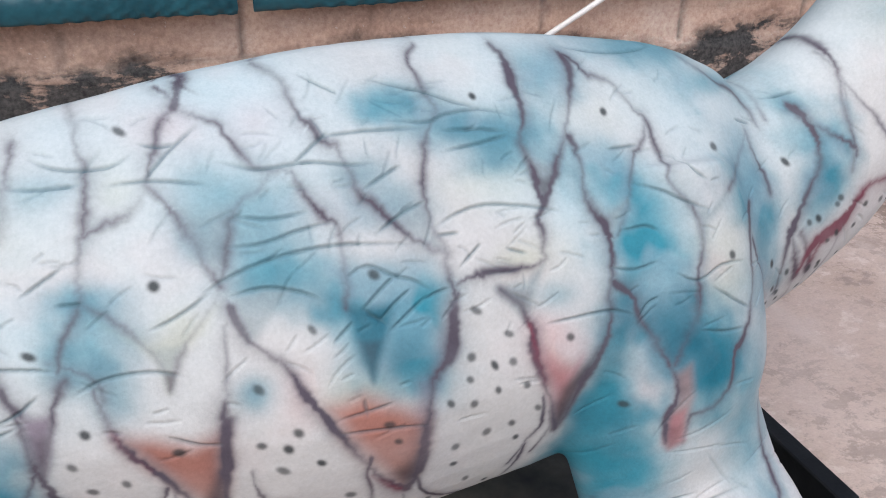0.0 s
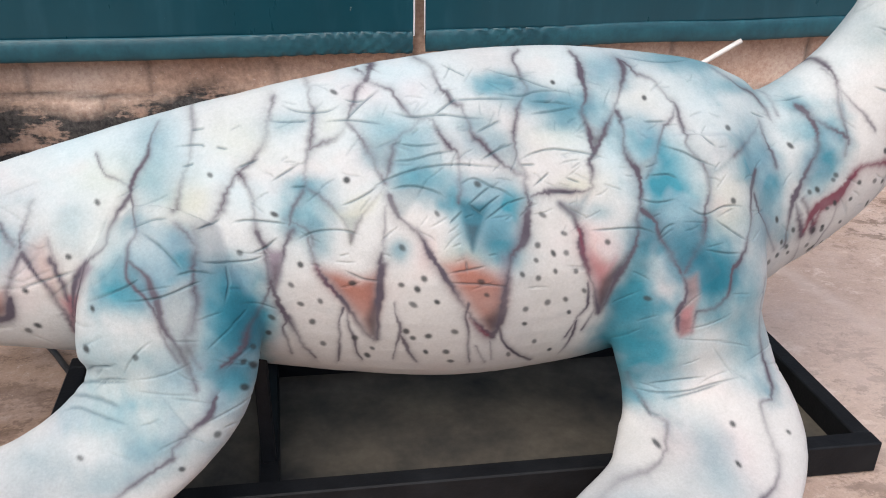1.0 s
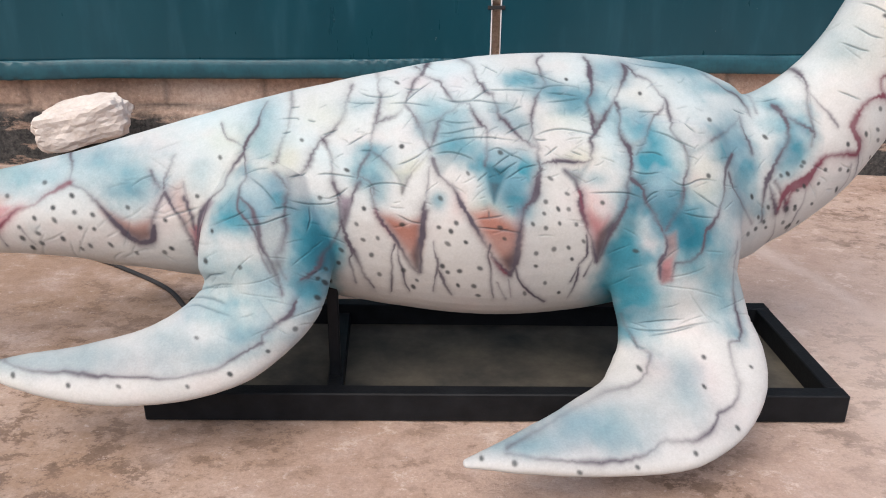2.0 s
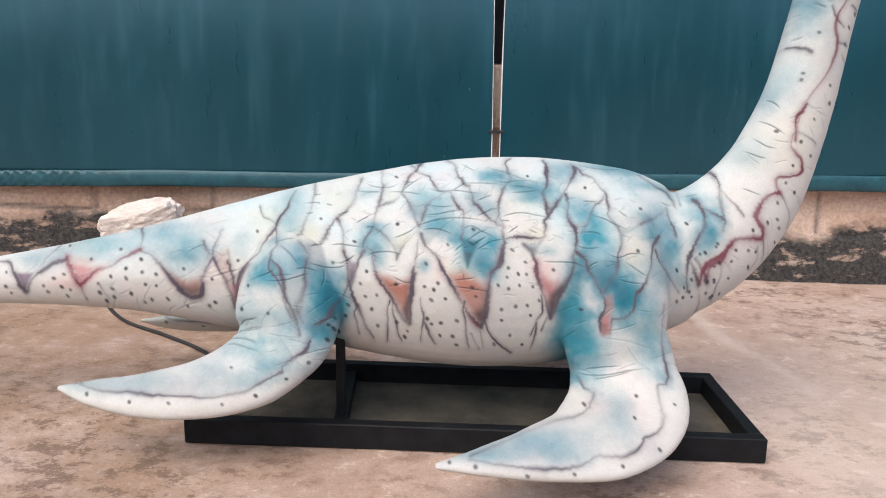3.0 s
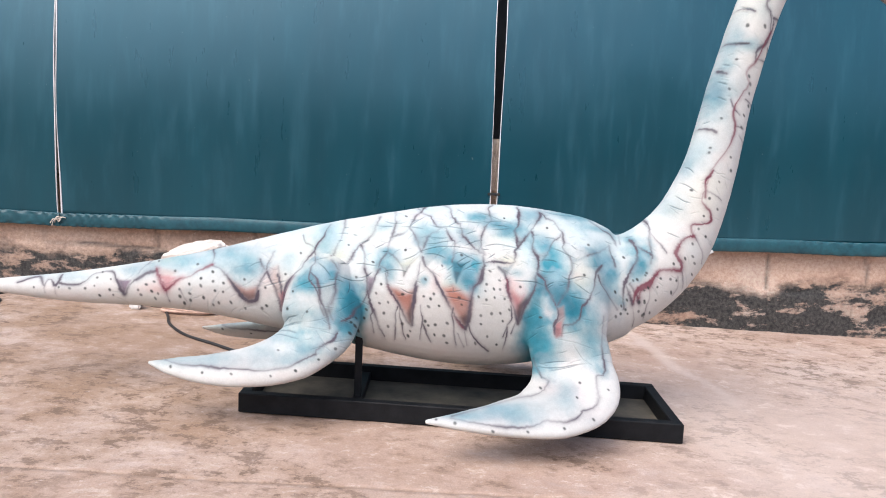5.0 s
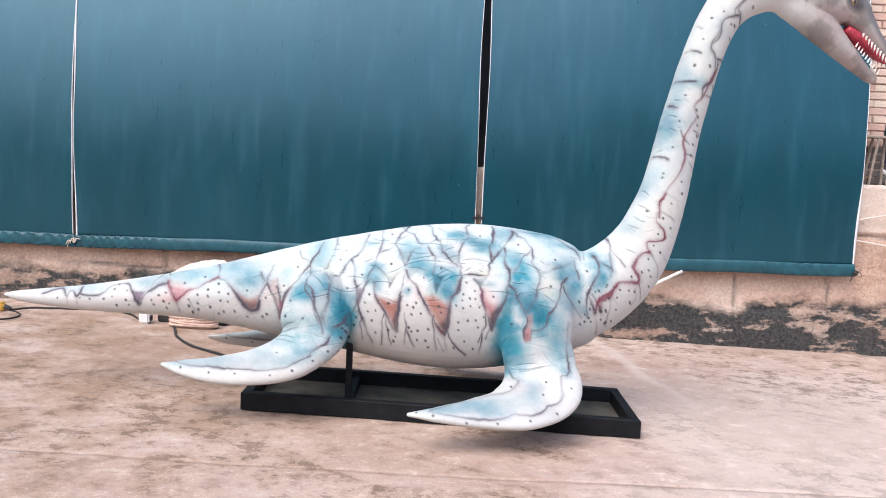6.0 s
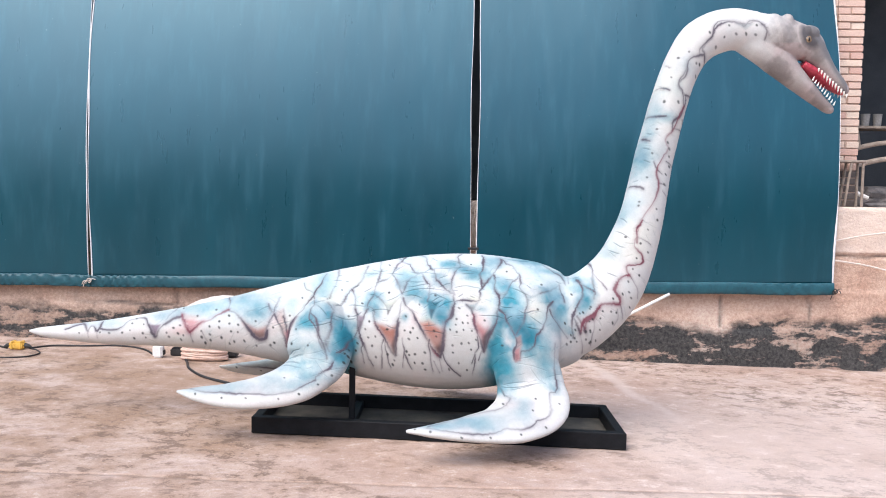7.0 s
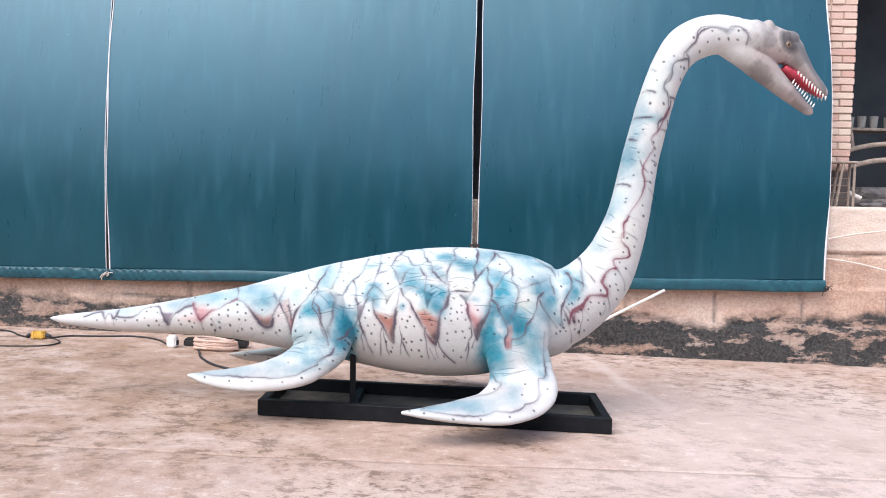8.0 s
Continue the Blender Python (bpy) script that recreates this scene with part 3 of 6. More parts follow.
def eased(co, edges, rounds):
    """Rounds off the creases where limbs, neck and jaw grow out of the trunk."""
    side = np.abs(co[:, 1] - MID)
    near = np.zeros(nv)
    for cx, cy, cz, r in ((0.74, 0.33, 0.50, 0.33), (-0.42, 0.30, 0.50, 0.30), (1.03, 0.15, 0.75, 0.42), (2.06, 0.08, 2.27, 0.11)):
        d = np.sqrt((co[:, 0] - cx) ** 2 + (side - cy) ** 2 + (co[:, 2] - cz) ** 2)
        near = np.maximum(near, np.clip(1.6 - 1.6 * d / r, 0, 1))
    local = np.full(nv, -1)
    e = edges[(near[edges[:, 0]] > 0) | (near[edges[:, 1]] > 0)]
    used = np.unique(e)
    local[used] = np.arange(len(used))
    e, c, n = local[e], co[used], len(used)
    deg = np.maximum(np.bincount(e.ravel(), minlength=n), 1)
    w = 0.5 * near[used]
    for _ in range(rounds):
        for k in range(3):
            acc = np.bincount(e[:, 0], c[e[:, 1], k], n) + np.bincount(e[:, 1], c[e[:, 0], k], n)
            c[:, k] += w * (acc / deg - c[:, k])
    co = co.copy()
    co[used] = c
    return co


co = eased(co, edges, 110)
skin.vertices.foreach_set("co", co.ravel())
skin.update()


def refine_flank(skin):
    """A finer mesh where the paint work is looked at from near by."""
    bm = bmesh.new()
    bm.from_mesh(skin)

    def near(v):
        return -0.5 < v.co.x < 1.5 and v.co.y < MID - 0.05 and 0.3 < v.co.z < 1.3

    bmesh.ops.subdivide_edges(bm, edges=[e for e in bm.edges if near(e.verts[0]) and near(e.verts[1])], cuts=1, use_grid_fill=True)
    bm.to_mesh(skin)
    bm.free()


refine_flank(skin)
nv = len(skin.vertices)
co = np.empty(nv * 3)
skin.vertices.foreach_get("co", co)
co = co.reshape(-1, 3)

# airbrush work and skin creases, laid out on a plane that leans back by LEAN: x along the statue, h up the plane
LEAN = radians(22)
STEP, GX, GH = 0.0022, -2.3, 0.1
CANVAS = (int(5.1 / STEP), int(2.8 / STEP))
canvas = {}
gx = GX + STEP * np.arange(CANVAS[0])
gh = GH + STEP * np.arange(CANVAS[1])


def layer(kind):
    return canvas.setdefault(kind, np.zeros(CANVAS, dtype=np.float32))


def window(x0, x1, h0, h1):
    i0, i1 = max(int((x0 - GX) / STEP), 0), min(int((x1 - GX) / STEP) + 2, CANVAS[0])
    j0, j1 = max(int((h0 - GH) / STEP), 0), min(int((h1 - GH) / STEP) + 2, CANVAS[1])
    return slice(i0, i1), slice(j0, j1)


def chain_distance(pts, sx, sh):
    X, H = np.meshgrid(gx[sx], gh[sh], indexing="ij")
    best = np.full(X.shape, 9.0)
    along, side = np.zeros(X.shape), np.zeros(X.shape)
    for k, ((ax, ay), (bx, by)) in enumerate(zip(pts, pts[1:])):
        dx, dy = bx - ax, by - ay
        f = np.clip(((X - ax) * dx + (H - ay) * dy) / max(dx * dx + dy * dy, 1e-9), 0, 1)
        d = np.hypot(X - ax - f * dx, H - ay - f * dy)
        along = np.where(d < best, k + f, along)
        side = np.where(d < best, (X - ax) * dy - (H - ay) * dx, side)
        best = np.minimum(best, d)
    return best, along / max(len(pts) - 1, 1), np.sign(side)


def line(kind, width, strength, points):
    """A hand-drawn line with a soft halo and an uneven width."""
    rng = np.random.RandomState(len(points) + int(abs(points[0][0]) * 977))
    p = catmull(points, 5 * len(points))
    wob = 0.13 * width if kind not in ("crease", "wrinkle") else 0.05 * width
    p[1:-1] += rng.normal(0, wob, p[1:-1].shape)
    reach = width * 5
    sx, sh = window(p[:, 0].min() - reach, p[:, 0].max() + reach, p[:, 1].min() - reach, p[:, 1].max() + reach)
    d, s, side = chain_distance(p.tolist(), sx, sh)
    n = len(points)
    w = width * (0.56 + 0.16 * np.sin(1.3 * n * s + rng.uniform(0, 6)) + 0.10 * np.sin(3.1 * n * s + rng.uniform(0, 6)))
    if kind in ("crease", "wrinkle"):
        v = np.exp(-(d / max(0.0021, width * 0.32)) ** 2) * np.clip(4 * s, 0, 1) * np.clip(4 - 4 * s, 0, 1)
    else:
        soft_side = np.where(side > 0, 0.55, 0.16) if n % 2 else np.where(side < 0, 0.55, 0.16)
        fade = 0.72 + 0.28 * np.sin(0.9 * n * s + rng.uniform(0, 6))
        v = np.clip(1.12 * strength * fade * (1.05 * np.exp(-(d / w) ** 2) + soft_side * np.exp(-(d / (1.7 * width)) ** 2)), 0, 0.95)
    a = layer(kind)
    a[sx, sh] = np.maximum(a[sx, sh], v)


def patch(kind, blur, strength, points):
    """A filled shape with a feathered edge."""
    p = points + [points[0]]
    xs, hs = [q[0] for q in p], [q[1] for q in p]
    r = blur * 3
    sx, sh = window(min(xs) - r, max(xs) + r, min(hs) - r, max(hs) + r)
    d, _, _ = chain_distance(p, sx, sh)
    X, H = np.meshgrid(gx[sx], gh[sh], indexing="ij")
    inside = np.zeros(X.shape, bool)
    for (ax, ay), (bx, by) in zip(p, p[1:]):
        if ay != by:
            inside ^= ((ay > H) != (by > H)) & (X < (bx - ax) * (H - ay) / (by - ay) + ax)
    f = np.clip(0.5 + np.where(inside, d, -d) / (2.2 * blur), 0, 1)
    a = layer(kind)
    a[sx, sh] = np.maximum(a[sx, sh], strength * f * f * (3 - 2 * f))


def sprays(kind, strength, spots):
    """Soft airbrushed clouds: middle and half sizes."""
    for x, h, rx, rh in spots:
        rx, rh = 1.05 * rx, 1.05 * rh
        sx, sh = window(x - 2.6 * rx, x + 2.6 * rx, h - 2.6 * rh, h + 2.6 * rh)
        X, H = np.meshgrid(gx[sx], gh[sh], indexing="ij")
        q = ((X - x) / rx) ** 2 + ((H - h) / rh) ** 2
        q = q * (1 + 0.45 * wave(X * 12, H * 12, 3.0, 4)) + 0.25 * wave(X * 40, H * 40, 6.0, 2) * np.clip(q, 0, 1)
        a = layer(kind)
        a[sx, sh] = 1 - (1 - a[sx, sh]) * (1 - np.clip(1.12 * strength * np.exp(-0.58 * q), 0, 1))


def dots(size, spots):
    """Dark painted spots, each a little uneven."""
    rng = np.random.RandomState(len(spots))
    for x, h in spots:
        r = size * rng.uniform(0.8, 1.15)
        sx, sh = window(x - 2 * r, x + 2 * r, h - 2 * r, h + 2 * r)
        X, H = np.meshgrid(gx[sx], gh[sh], indexing="ij")
        a, st = rng.uniform(0.5, 1.3), rng.uniform(1.0, 1.35)
        u, v = (X - x) * math.cos(a) + (H - h) * math.sin(a), (H - h) * math.cos(a) - (X - x) * math.sin(a)
        d = np.sqrt((u * st) ** 2 + (v / st) ** 2) / r
        lay = layer("dot")
        lay[sx, sh] = np.maximum(lay[sx, sh], np.clip(1.9 - 1.55 * d, 0, 1) * rng.uniform(0.7, 0.95))


line("vein", 0.0072, 0.72, [(-0.414, 1.281), (-0.428, 1.242), (-0.438, 1.202), (-0.463, 1.163), (-0.470, 1.125), (-0.455, 1.072), (-0.448, 1.047), (-0.464, 1.025), (-0.468, 0.980), (-0.463, 0.953), (-0.433, 0.919), (-0.415, 0.883), (-0.407, 0.841), (-0.381, 0.790)])
line("vein", 0.0055, 0.48, [(-0.544, 1.217), (-0.525, 1.175), (-0.500, 1.160), (-0.471, 1.144)])
line("vein", 0.0090, 0.72, [(-0.470, 1.125), (-0.496, 1.088), (-0.511, 1.060), (-0.514, 1.029), (-0.542, 1.004), (-0.575, 0.981), (-0.596, 0.946), (-0.609, 0.893), (-0.624, 0.840)])
line("vein", 0.0105, 0.90, [(-0.314, 0.712), (-0.330, 0.678), (-0.363, 0.655), (-0.394, 0.630), (-0.401, 0.606)])
line("vein", 0.0089, 0.66, [(-0.401, 0.606), (-0.434, 0.590), (-0.476, 0.566), (-0.515, 0.543), (-0.564, 0.532), (-0.646, 0.520), (-0.730, 0.524), (-0.834, 0.526), (-0.905, 0.534), (-0.994, 0.536), (-1.070, 0.549), (-1.106, 0.564), (-1.133, 0.567)])
line("vein", 0.0079, 0.60, [(-1.003, 1.148), (-0.982, 1.105), (-0.981, 1.052)])
line("vein", 0.0113, 0.78, [(-0.981, 1.047), (-0.934, 1.026), (-0.895, 0.989), (-0.857, 0.943), (-0.825, 0.907), (-0.782, 0.875), (-0.746, 0.885), (-0.736, 0.931), (-0.715, 0.984), (-0.697, 1.015)])
line("red_vein", 0.0099, 0.72, [(-0.981, 1.050), (-1.022, 1.029), (-1.058, 1.010), (-1.086, 0.987), (-1.134, 0.976), (-1.173, 0.943), (-1.205, 0.920)])
line("red_vein", 0.0122, 0.84, [(-1.205, 0.920), (-1.221, 0.940), (-1.240, 0.968), (-1.265, 1.006)])
line("vein", 0.0061, 0.72, [(-1.205, 0.922), (-1.199, 0.894), (-1.194, 0.873)])
line("vein", 0.0050, 0.48, [(-1.128, 0.920), (-1.116, 0.893), (-1.104, 0.875)])
line("vein", 0.0063, 0.48, [(-1.359, 0.999), (-1.339, 1.037), (-1.319, 1.066), (-1.298, 1.103), (-1.274, 1.103)])
line("vein", 0.0110, 0.84, [(-0.697, 1.016), (-0.679, 0.983), (-0.652, 0.939), (-0.637, 0.902), (-0.627, 0.876), (-0.622, 0.840)])
line("vein", 0.0073, 0.60, [(-0.642, 1.046), (-0.627, 0.983), (-0.615, 0.911)])
line("vein", 0.0074, 0.54, [(-0.675, 1.123), (-0.686, 1.085), (-0.699, 1.057), (-0.701, 1.030)])
line("vein", 0.0092, 0.60, [(-0.738, 1.081), (-0.717, 1.043), (-0.697, 1.016)])
line("vein", 0.0114, 0.90, [(-1.465, 0.964), (-1.442, 0.923), (-1.420, 0.894), (-1.400, 0.924), (-1.384, 0.951), (-1.353, 0.974), (-1.314, 1.000), (-1.270, 1.015)])
line("red_vein", 0.0112, 0.72, [(-1.270, 1.028), (-1.252, 0.993), (-1.226, 0.954), (-1.203, 0.936)])
line("vein", 0.0088, 0.72, [(-1.465, 0.964), (-1.491, 1.007), (-1.522, 1.012), (-1.589, 0.996), (-1.622, 0.960), (-1.661, 0.939), (-1.733, 0.937), (-1.763, 0.948)])
line("vein", 0.0090, 0.84, [(-1.757, 0.987), (-1.763, 0.948), (-1.780, 0.927), (-1.803, 0.955), (-1.823, 0.955), (-1.837, 0.925), (-1.866, 0.969), (-1.901, 0.968), (-1.978, 0.937)])
line("vein", 0.0060, 0.48, [(-1.780, 0.927), (-1.778, 0.889)])
line("vein", 0.0060, 0.48, [(-1.837, 0.925), (-1.832, 0.894)])
line("vein", 0.0056, 0.60, [(1.591, 2.075), (1.636, 2.082), (1.663, 2.098)])
line("vein", 0.0056, 0.60, [(1.562, 1.901), (1.606, 1.892), (1.631, 1.896)])
line("vein", 0.0055, 0.60, [(1.538, 1.827), (1.502, 1.857), (1.486, 1.893)])
line("vein", 0.0056, 0.60, [(1.544, 1.742), (1.588, 1.715)])
line("vein", 0.0084, 0.90, [(1.459, 2.160), (1.505, 2.144), (1.550, 2.139)])
line("vein", 0.0084, 0.78, [(1.431, 2.037), (1.464, 2.012)])
line("vein", 0.0083, 0.90, [(1.369, 1.783), (1.405, 1.768), (1.433, 1.750)])
line("vein", 0.0092, 0.72, [(1.591, 2.064), (1.592, 2.109), (1.639, 2.152), (1.666, 2.221), (1.659, 2.258), (1.626, 2.278), (1.617, 2.314), (1.657, 2.357), (1.669, 2.432), (1.721, 2.458), (1.758, 2.474), (1.745, 2.496), (1.767, 2.520), (1.798, 2.555), (1.813, 2.599), (1.845, 2.625)])
line("vein", 0.0071, 0.96, [(1.659, 2.258), (1.691, 2.267), (1.722, 2.280)])
line("vein", 0.0072, 0.72, [(1.758, 2.474), (1.775, 2.442)])
line("vein", 0.0071, 0.72, [(1.504, 2.310), (1.531, 2.302), (1.567, 2.280)])
line("vein", 0.0072, 0.60, [(1.553, 2.431), (1.568, 2.410)])
line("vein", 0.0091, 0.60, [(1.845, 2.625), (1.895, 2.635), (1.979, 2.623), (2.046, 2.646)])
line("vein", 0.0110, 0.72, [(2.073, 2.629), (2.098, 2.608), (2.118, 2.570)])
patch("grey", 0.0106, .7, [(-0.412, 0.880), (-0.332, 0.909), (-0.339, 0.846), (-0.364, 0.772), (-0.393, 0.807)])
patch("dark", 0.0141, .5, [(-0.393, 0.824), (-0.348, 0.824), (-0.366, 0.771)])
patch("orange", 0.0191, .7, [(-0.885, 0.970), (-0.793, 0.929), (-0.743, 0.940), (-0.746, 0.887), (-0.786, 0.875), (-0.833, 0.912)])
patch("dark", 0.0188, .6, [(-0.824, 0.912), (-0.742, 0.913), (-0.751, 0.878), (-0.787, 0.872)])
patch("red", 0.0205, .65, [(-1.245, 0.972), (-1.192, 0.965), (-1.124, 0.986), (-1.163, 0.948), (-1.205, 0.922)])
patch("orange", 0.0186, .4, [(-0.683, 1.030), (-0.646, 1.050), (-0.631, 0.983), (-0.616, 0.897), (-0.632, 0.897), (-0.657, 0.956)])
patch("red", 0.0124, .6, [(-0.630, 0.912), (-0.603, 0.914), (-0.622, 0.840)])
patch("purple", 0.0086, .8, [(-1.459, 0.964), (-1.390, 0.965), (-1.420, 0.896)])
patch("red", 0.0112, .6, [(-1.256, 0.993), (-1.151, 0.986), (-1.197, 0.938)])
patch("orange", 0.0140, .4, [(-1.273, 1.037), (-1.157, 1.013), (-1.193, 0.975), (-1.236, 0.980)])
patch("purple", 0.0079, .6, [(-0.591, 0.976), (-0.562, 1.000), (-0.540, 0.984), (-0.585, 0.937), (-0.604, 0.926)])
patch("grey", 0.0073, .5, [(1.929, 2.626), (2.030, 2.628), (1.981, 2.594)])
sprays("blue", 0.59, [(-0.306, 0.746, 0.035, 0.060), (-0.485, 0.928, 0.043, 0.028), (-0.441, 0.922, 0.035, 0.032), (-0.282, 0.729, 0.028, 0.035)])
sprays("blue", 0.27, [(-0.590, 0.705, 0.065, 0.025), (-0.510, 0.681, 0.070, 0.028)])
sprays("blue", 0.38, [(-0.390, 0.748, 0.046, 0.046), (-0.552, 0.801, 0.063, 0.055), (-0.462, 0.998, 0.042, 0.042)])
sprays("blue", 0.36, [(-0.419, 0.631, 0.059, 0.024), (-0.517, 0.570, 0.048, 0.021), (-0.470, 0.615, 0.035, 0.028)])
sprays("blue", 0.21, [(-1.004, 0.564, 0.091, 0.026), (-0.911, 0.558, 0.090, 0.025), (-1.074, 0.559, 0.044, 0.015)])
sprays("blue", 0.11, [(-0.694, 0.616, 0.046, 0.025), (-0.775, 0.584, 0.071, 0.025), (-0.848, 0.583, 0.072, 0.029), (-0.621, 0.600, 0.070, 0.035), (-0.648, 0.544, 0.052, 0.017)])
sprays("blue", 0.36, [(-0.773, 1.031, 0.059, 0.045), (-0.801, 1.041, 0.049, 0.037)])
sprays("blue", 0.22, [(-0.812, 1.052, 0.112, 0.056), (-1.141, 1.108, 0.081, 0.032), (-0.915, 1.099, 0.096, 0.046), (-1.203, 1.057, 0.069, 0.040), (-0.882, 1.132, 0.077, 0.027), (-1.297, 1.032, 0.062, 0.033), (-1.029, 1.077, 0.059, 0.035)])
sprays("blue", 0.30, [(-0.399, 1.180, 0.050, 0.050), (-0.423, 1.241, 0.037, 0.037), (-0.597, 1.069, 0.036, 0.036), (-0.424, 1.133, 0.028, 0.028)])
sprays("blue", 0.12, [(1.351, 1.665, 0.063, 0.063)])
sprays("blue", 0.23, [(1.425, 1.941, 0.036, 0.078), (1.560, 2.127, 0.039, 0.025), (1.336, 1.639, 0.033, 0.033), (1.463, 2.130, 0.028, 0.045)])
sprays("blue", 0.14, [(1.530, 1.952, 0.039, 0.044), (1.453, 1.883, 0.039, 0.050), (1.498, 1.762, 0.039, 0.055)])
sprays("blue", 0.20, [(-1.176, 1.071, 0.112, 0.034), (-1.374, 1.009, 0.063, 0.029), (-1.698, 0.973, 0.065, 0.024), (-0.833, 1.086, 0.107, 0.043), (-1.934, 0.987, 0.092, 0.024)])
sprays("blue", 0.18, [(1.425, 1.930, 0.039, 0.063), (1.481, 2.204, 0.032, 0.050), (1.608, 2.293, 0.028, 0.042), (1.471, 2.086, 0.028, 0.042), (1.654, 2.416, 0.028, 0.036)])
sprays("olive", 0.30, [(-0.519, 1.165, 0.055, 0.036)])
sprays("olive", 0.30, [(-1.234, 1.085, 0.061, 0.025)])
sprays("pink", 0.30, [(-0.697, 0.984, 0.037, 0.037)])
sprays("pink", 0.30, [(-1.250, 0.941, 0.049, 0.024)])
dots(0.0075, [(-0.538, 1.114), (-0.602, 1.005)])
dots(0.0077, [(-0.242, 0.759), (-0.261, 0.720), (-0.317, 0.640), (-0.386, 0.585), (-0.462, 0.806), (-0.563, 0.824), (-0.542, 0.905), (-0.576, 0.621), (-0.483, 0.529), (-0.591, 0.500), (-0.771, 0.502), (-0.908, 0.504), (-1.066, 0.528)])
dots(0.0079, [(-0.972, 1.014), (-1.028, 0.980), (-0.965, 0.966), (-0.911, 0.958), (-1.086, 0.951), (-1.027, 0.944), (-0.954, 0.922), (-0.913, 0.917), (-1.136, 0.926), (-1.084, 0.907), (-1.084, 0.878), (-1.136, 0.894), (-1.015, 0.890), (-0.939, 0.869), (-0.876, 0.871), (-0.969, 0.860), (-0.804, 0.847), (-0.718, 0.848), (-0.806, 0.977), (-0.699, 0.939), (-1.058, 1.054), (-1.168, 1.017), (-1.272, 1.075), (-1.268, 0.960), (-1.308, 0.945), (-1.350, 0.918), (-1.280, 0.914), (-1.248, 0.904), (-1.337, 0.897), (-1.265, 0.883), (-1.119, 0.866), (-0.694, 0.859)])
dots(0.0070, [(-1.888, 0.916), (-1.759, 0.920), (-1.702, 0.916), (-1.622, 0.918), (-1.575, 0.932), (-1.568, 0.975), (-1.495, 0.968), (-1.549, 1.006), (-1.550, 0.888), (-1.496, 0.915), (-1.480, 0.892)])
dots(0.0078, [(1.452, 1.810), (1.478, 1.941), (1.412, 1.679), (1.539, 2.222), (1.617, 2.217), (1.501, 2.072), (1.656, 2.136), (1.521, 1.583), (1.512, 1.639), (1.556, 1.779), (1.584, 1.880), (1.579, 1.929), (1.577, 1.968), (1.565, 1.998), (1.563, 1.833), (1.625, 1.863)])
dots(0.0075, [(1.668, 2.479), (1.612, 2.454), (1.575, 2.351), (1.539, 2.218), (1.619, 2.212), (1.660, 2.125), (1.714, 2.424), (1.737, 2.425), (1.722, 2.369), (2.045, 2.619), (1.989, 2.576), (1.933, 2.575), (2.043, 2.572), (1.888, 2.615), (1.866, 2.558), (1.826, 2.515), (1.780, 2.578)])
line("crease", 0.0051, 1, [(-0.469, 1.055), (-0.420, 1.072), (-0.382, 1.074)])
line("crease", 0.0051, 1, [(-0.481, 0.916), (-0.409, 0.920), (-0.349, 0.939), (-0.326, 0.946)])
line("crease", 0.0050, 1, [(-0.442, 1.053), (-0.394, 1.014), (-0.360, 0.970)])
line("crease", 0.0054, 1, [(-0.591, 0.750), (-0.541, 0.751), (-0.482, 0.755)])
line("crease", 0.0039, 1, [(-0.565, 0.914), (-0.481, 0.941), (-0.442, 0.959)])
line("crease", 0.0040, 1, [(-0.719, 0.941), (-0.652, 0.959), (-0.584, 0.976)])
line("crease", 0.0041, 1, [(-0.801, 1.033), (-0.763, 1.058), (-0.722, 1.069)])
line("crease", 0.0071, 1, [(-0.629, 0.697), (-0.590, 0.705), (-0.530, 0.689), (-0.483, 0.676)])
line("crease", 0.0054, 1, [(-0.591, 0.743), (-0.538, 0.757), (-0.478, 0.760)])
line("crease", 0.0083, 1, [(1.429, 1.985), (1.471, 1.959)])
line("crease", 0.0083, 1, [(1.428, 1.915), (1.471, 1.886)])
line("crease", 0.0084, 1, [(1.449, 2.062), (1.477, 2.047)])
sprays("grey", 0.35, [(-0.824, 0.565, 0.124, 0.032), (-0.999, 0.552, 0.109, 0.018), (-0.600, 0.571, 0.104, 0.028)])
sprays("pink", 0.20, [(-0.735, 0.560, 0.070, 0.021)])
line("vein", 0.0112, 0.96, [(-0.782, 0.877), (-0.746, 0.885), (-0.735, 0.923)])
line("vein", 0.0113, 0.96, [(-0.825, 0.907), (-0.804, 0.884), (-0.778, 0.875)])
sprays("pink", 0.35, [(-1.253, 0.923, 0.041, 0.016)])
patch("grey", 0.0109, .7, [(-0.411, 0.897), (-0.387, 0.938), (-0.355, 0.946), (-0.349, 0.890), (-0.368, 0.837), (-0.394, 0.834)])
line("vein", 0.0103, 0.78, [(-0.465, 0.998), (-0.428, 0.964), (-0.410, 0.907), (-0.407, 0.874), (-0.384, 0.827), (-0.361, 0.780), (-0.349, 0.733)])
sprays("blue", 0.46, [(-0.472, 0.955, 0.046, 0.030)])
sprays("blue", 0.22, [(-0.470, 0.647, 0.061, 0.030)])
sprays("blue", 0.14, [(-0.636, 0.643, 0.062, 0.031)])
sprays("blue", 0.31, [(-0.417, 0.984, 0.082, 0.042), (-0.398, 0.783, 0.076, 0.061)])
line("vein", 0.0119, 0.66, [(-0.642, 1.002), (-0.625, 0.953), (-0.616, 0.903), (-0.626, 0.844)])
line("vein", 0.0097, 0.66, [(-0.566, 0.993), (-0.581, 0.952), (-0.607, 0.890), (-0.626, 0.844)])
patch("red", 0.0077, .8, [(-0.620, 0.923), (-0.582, 0.925), (-0.626, 0.840)])
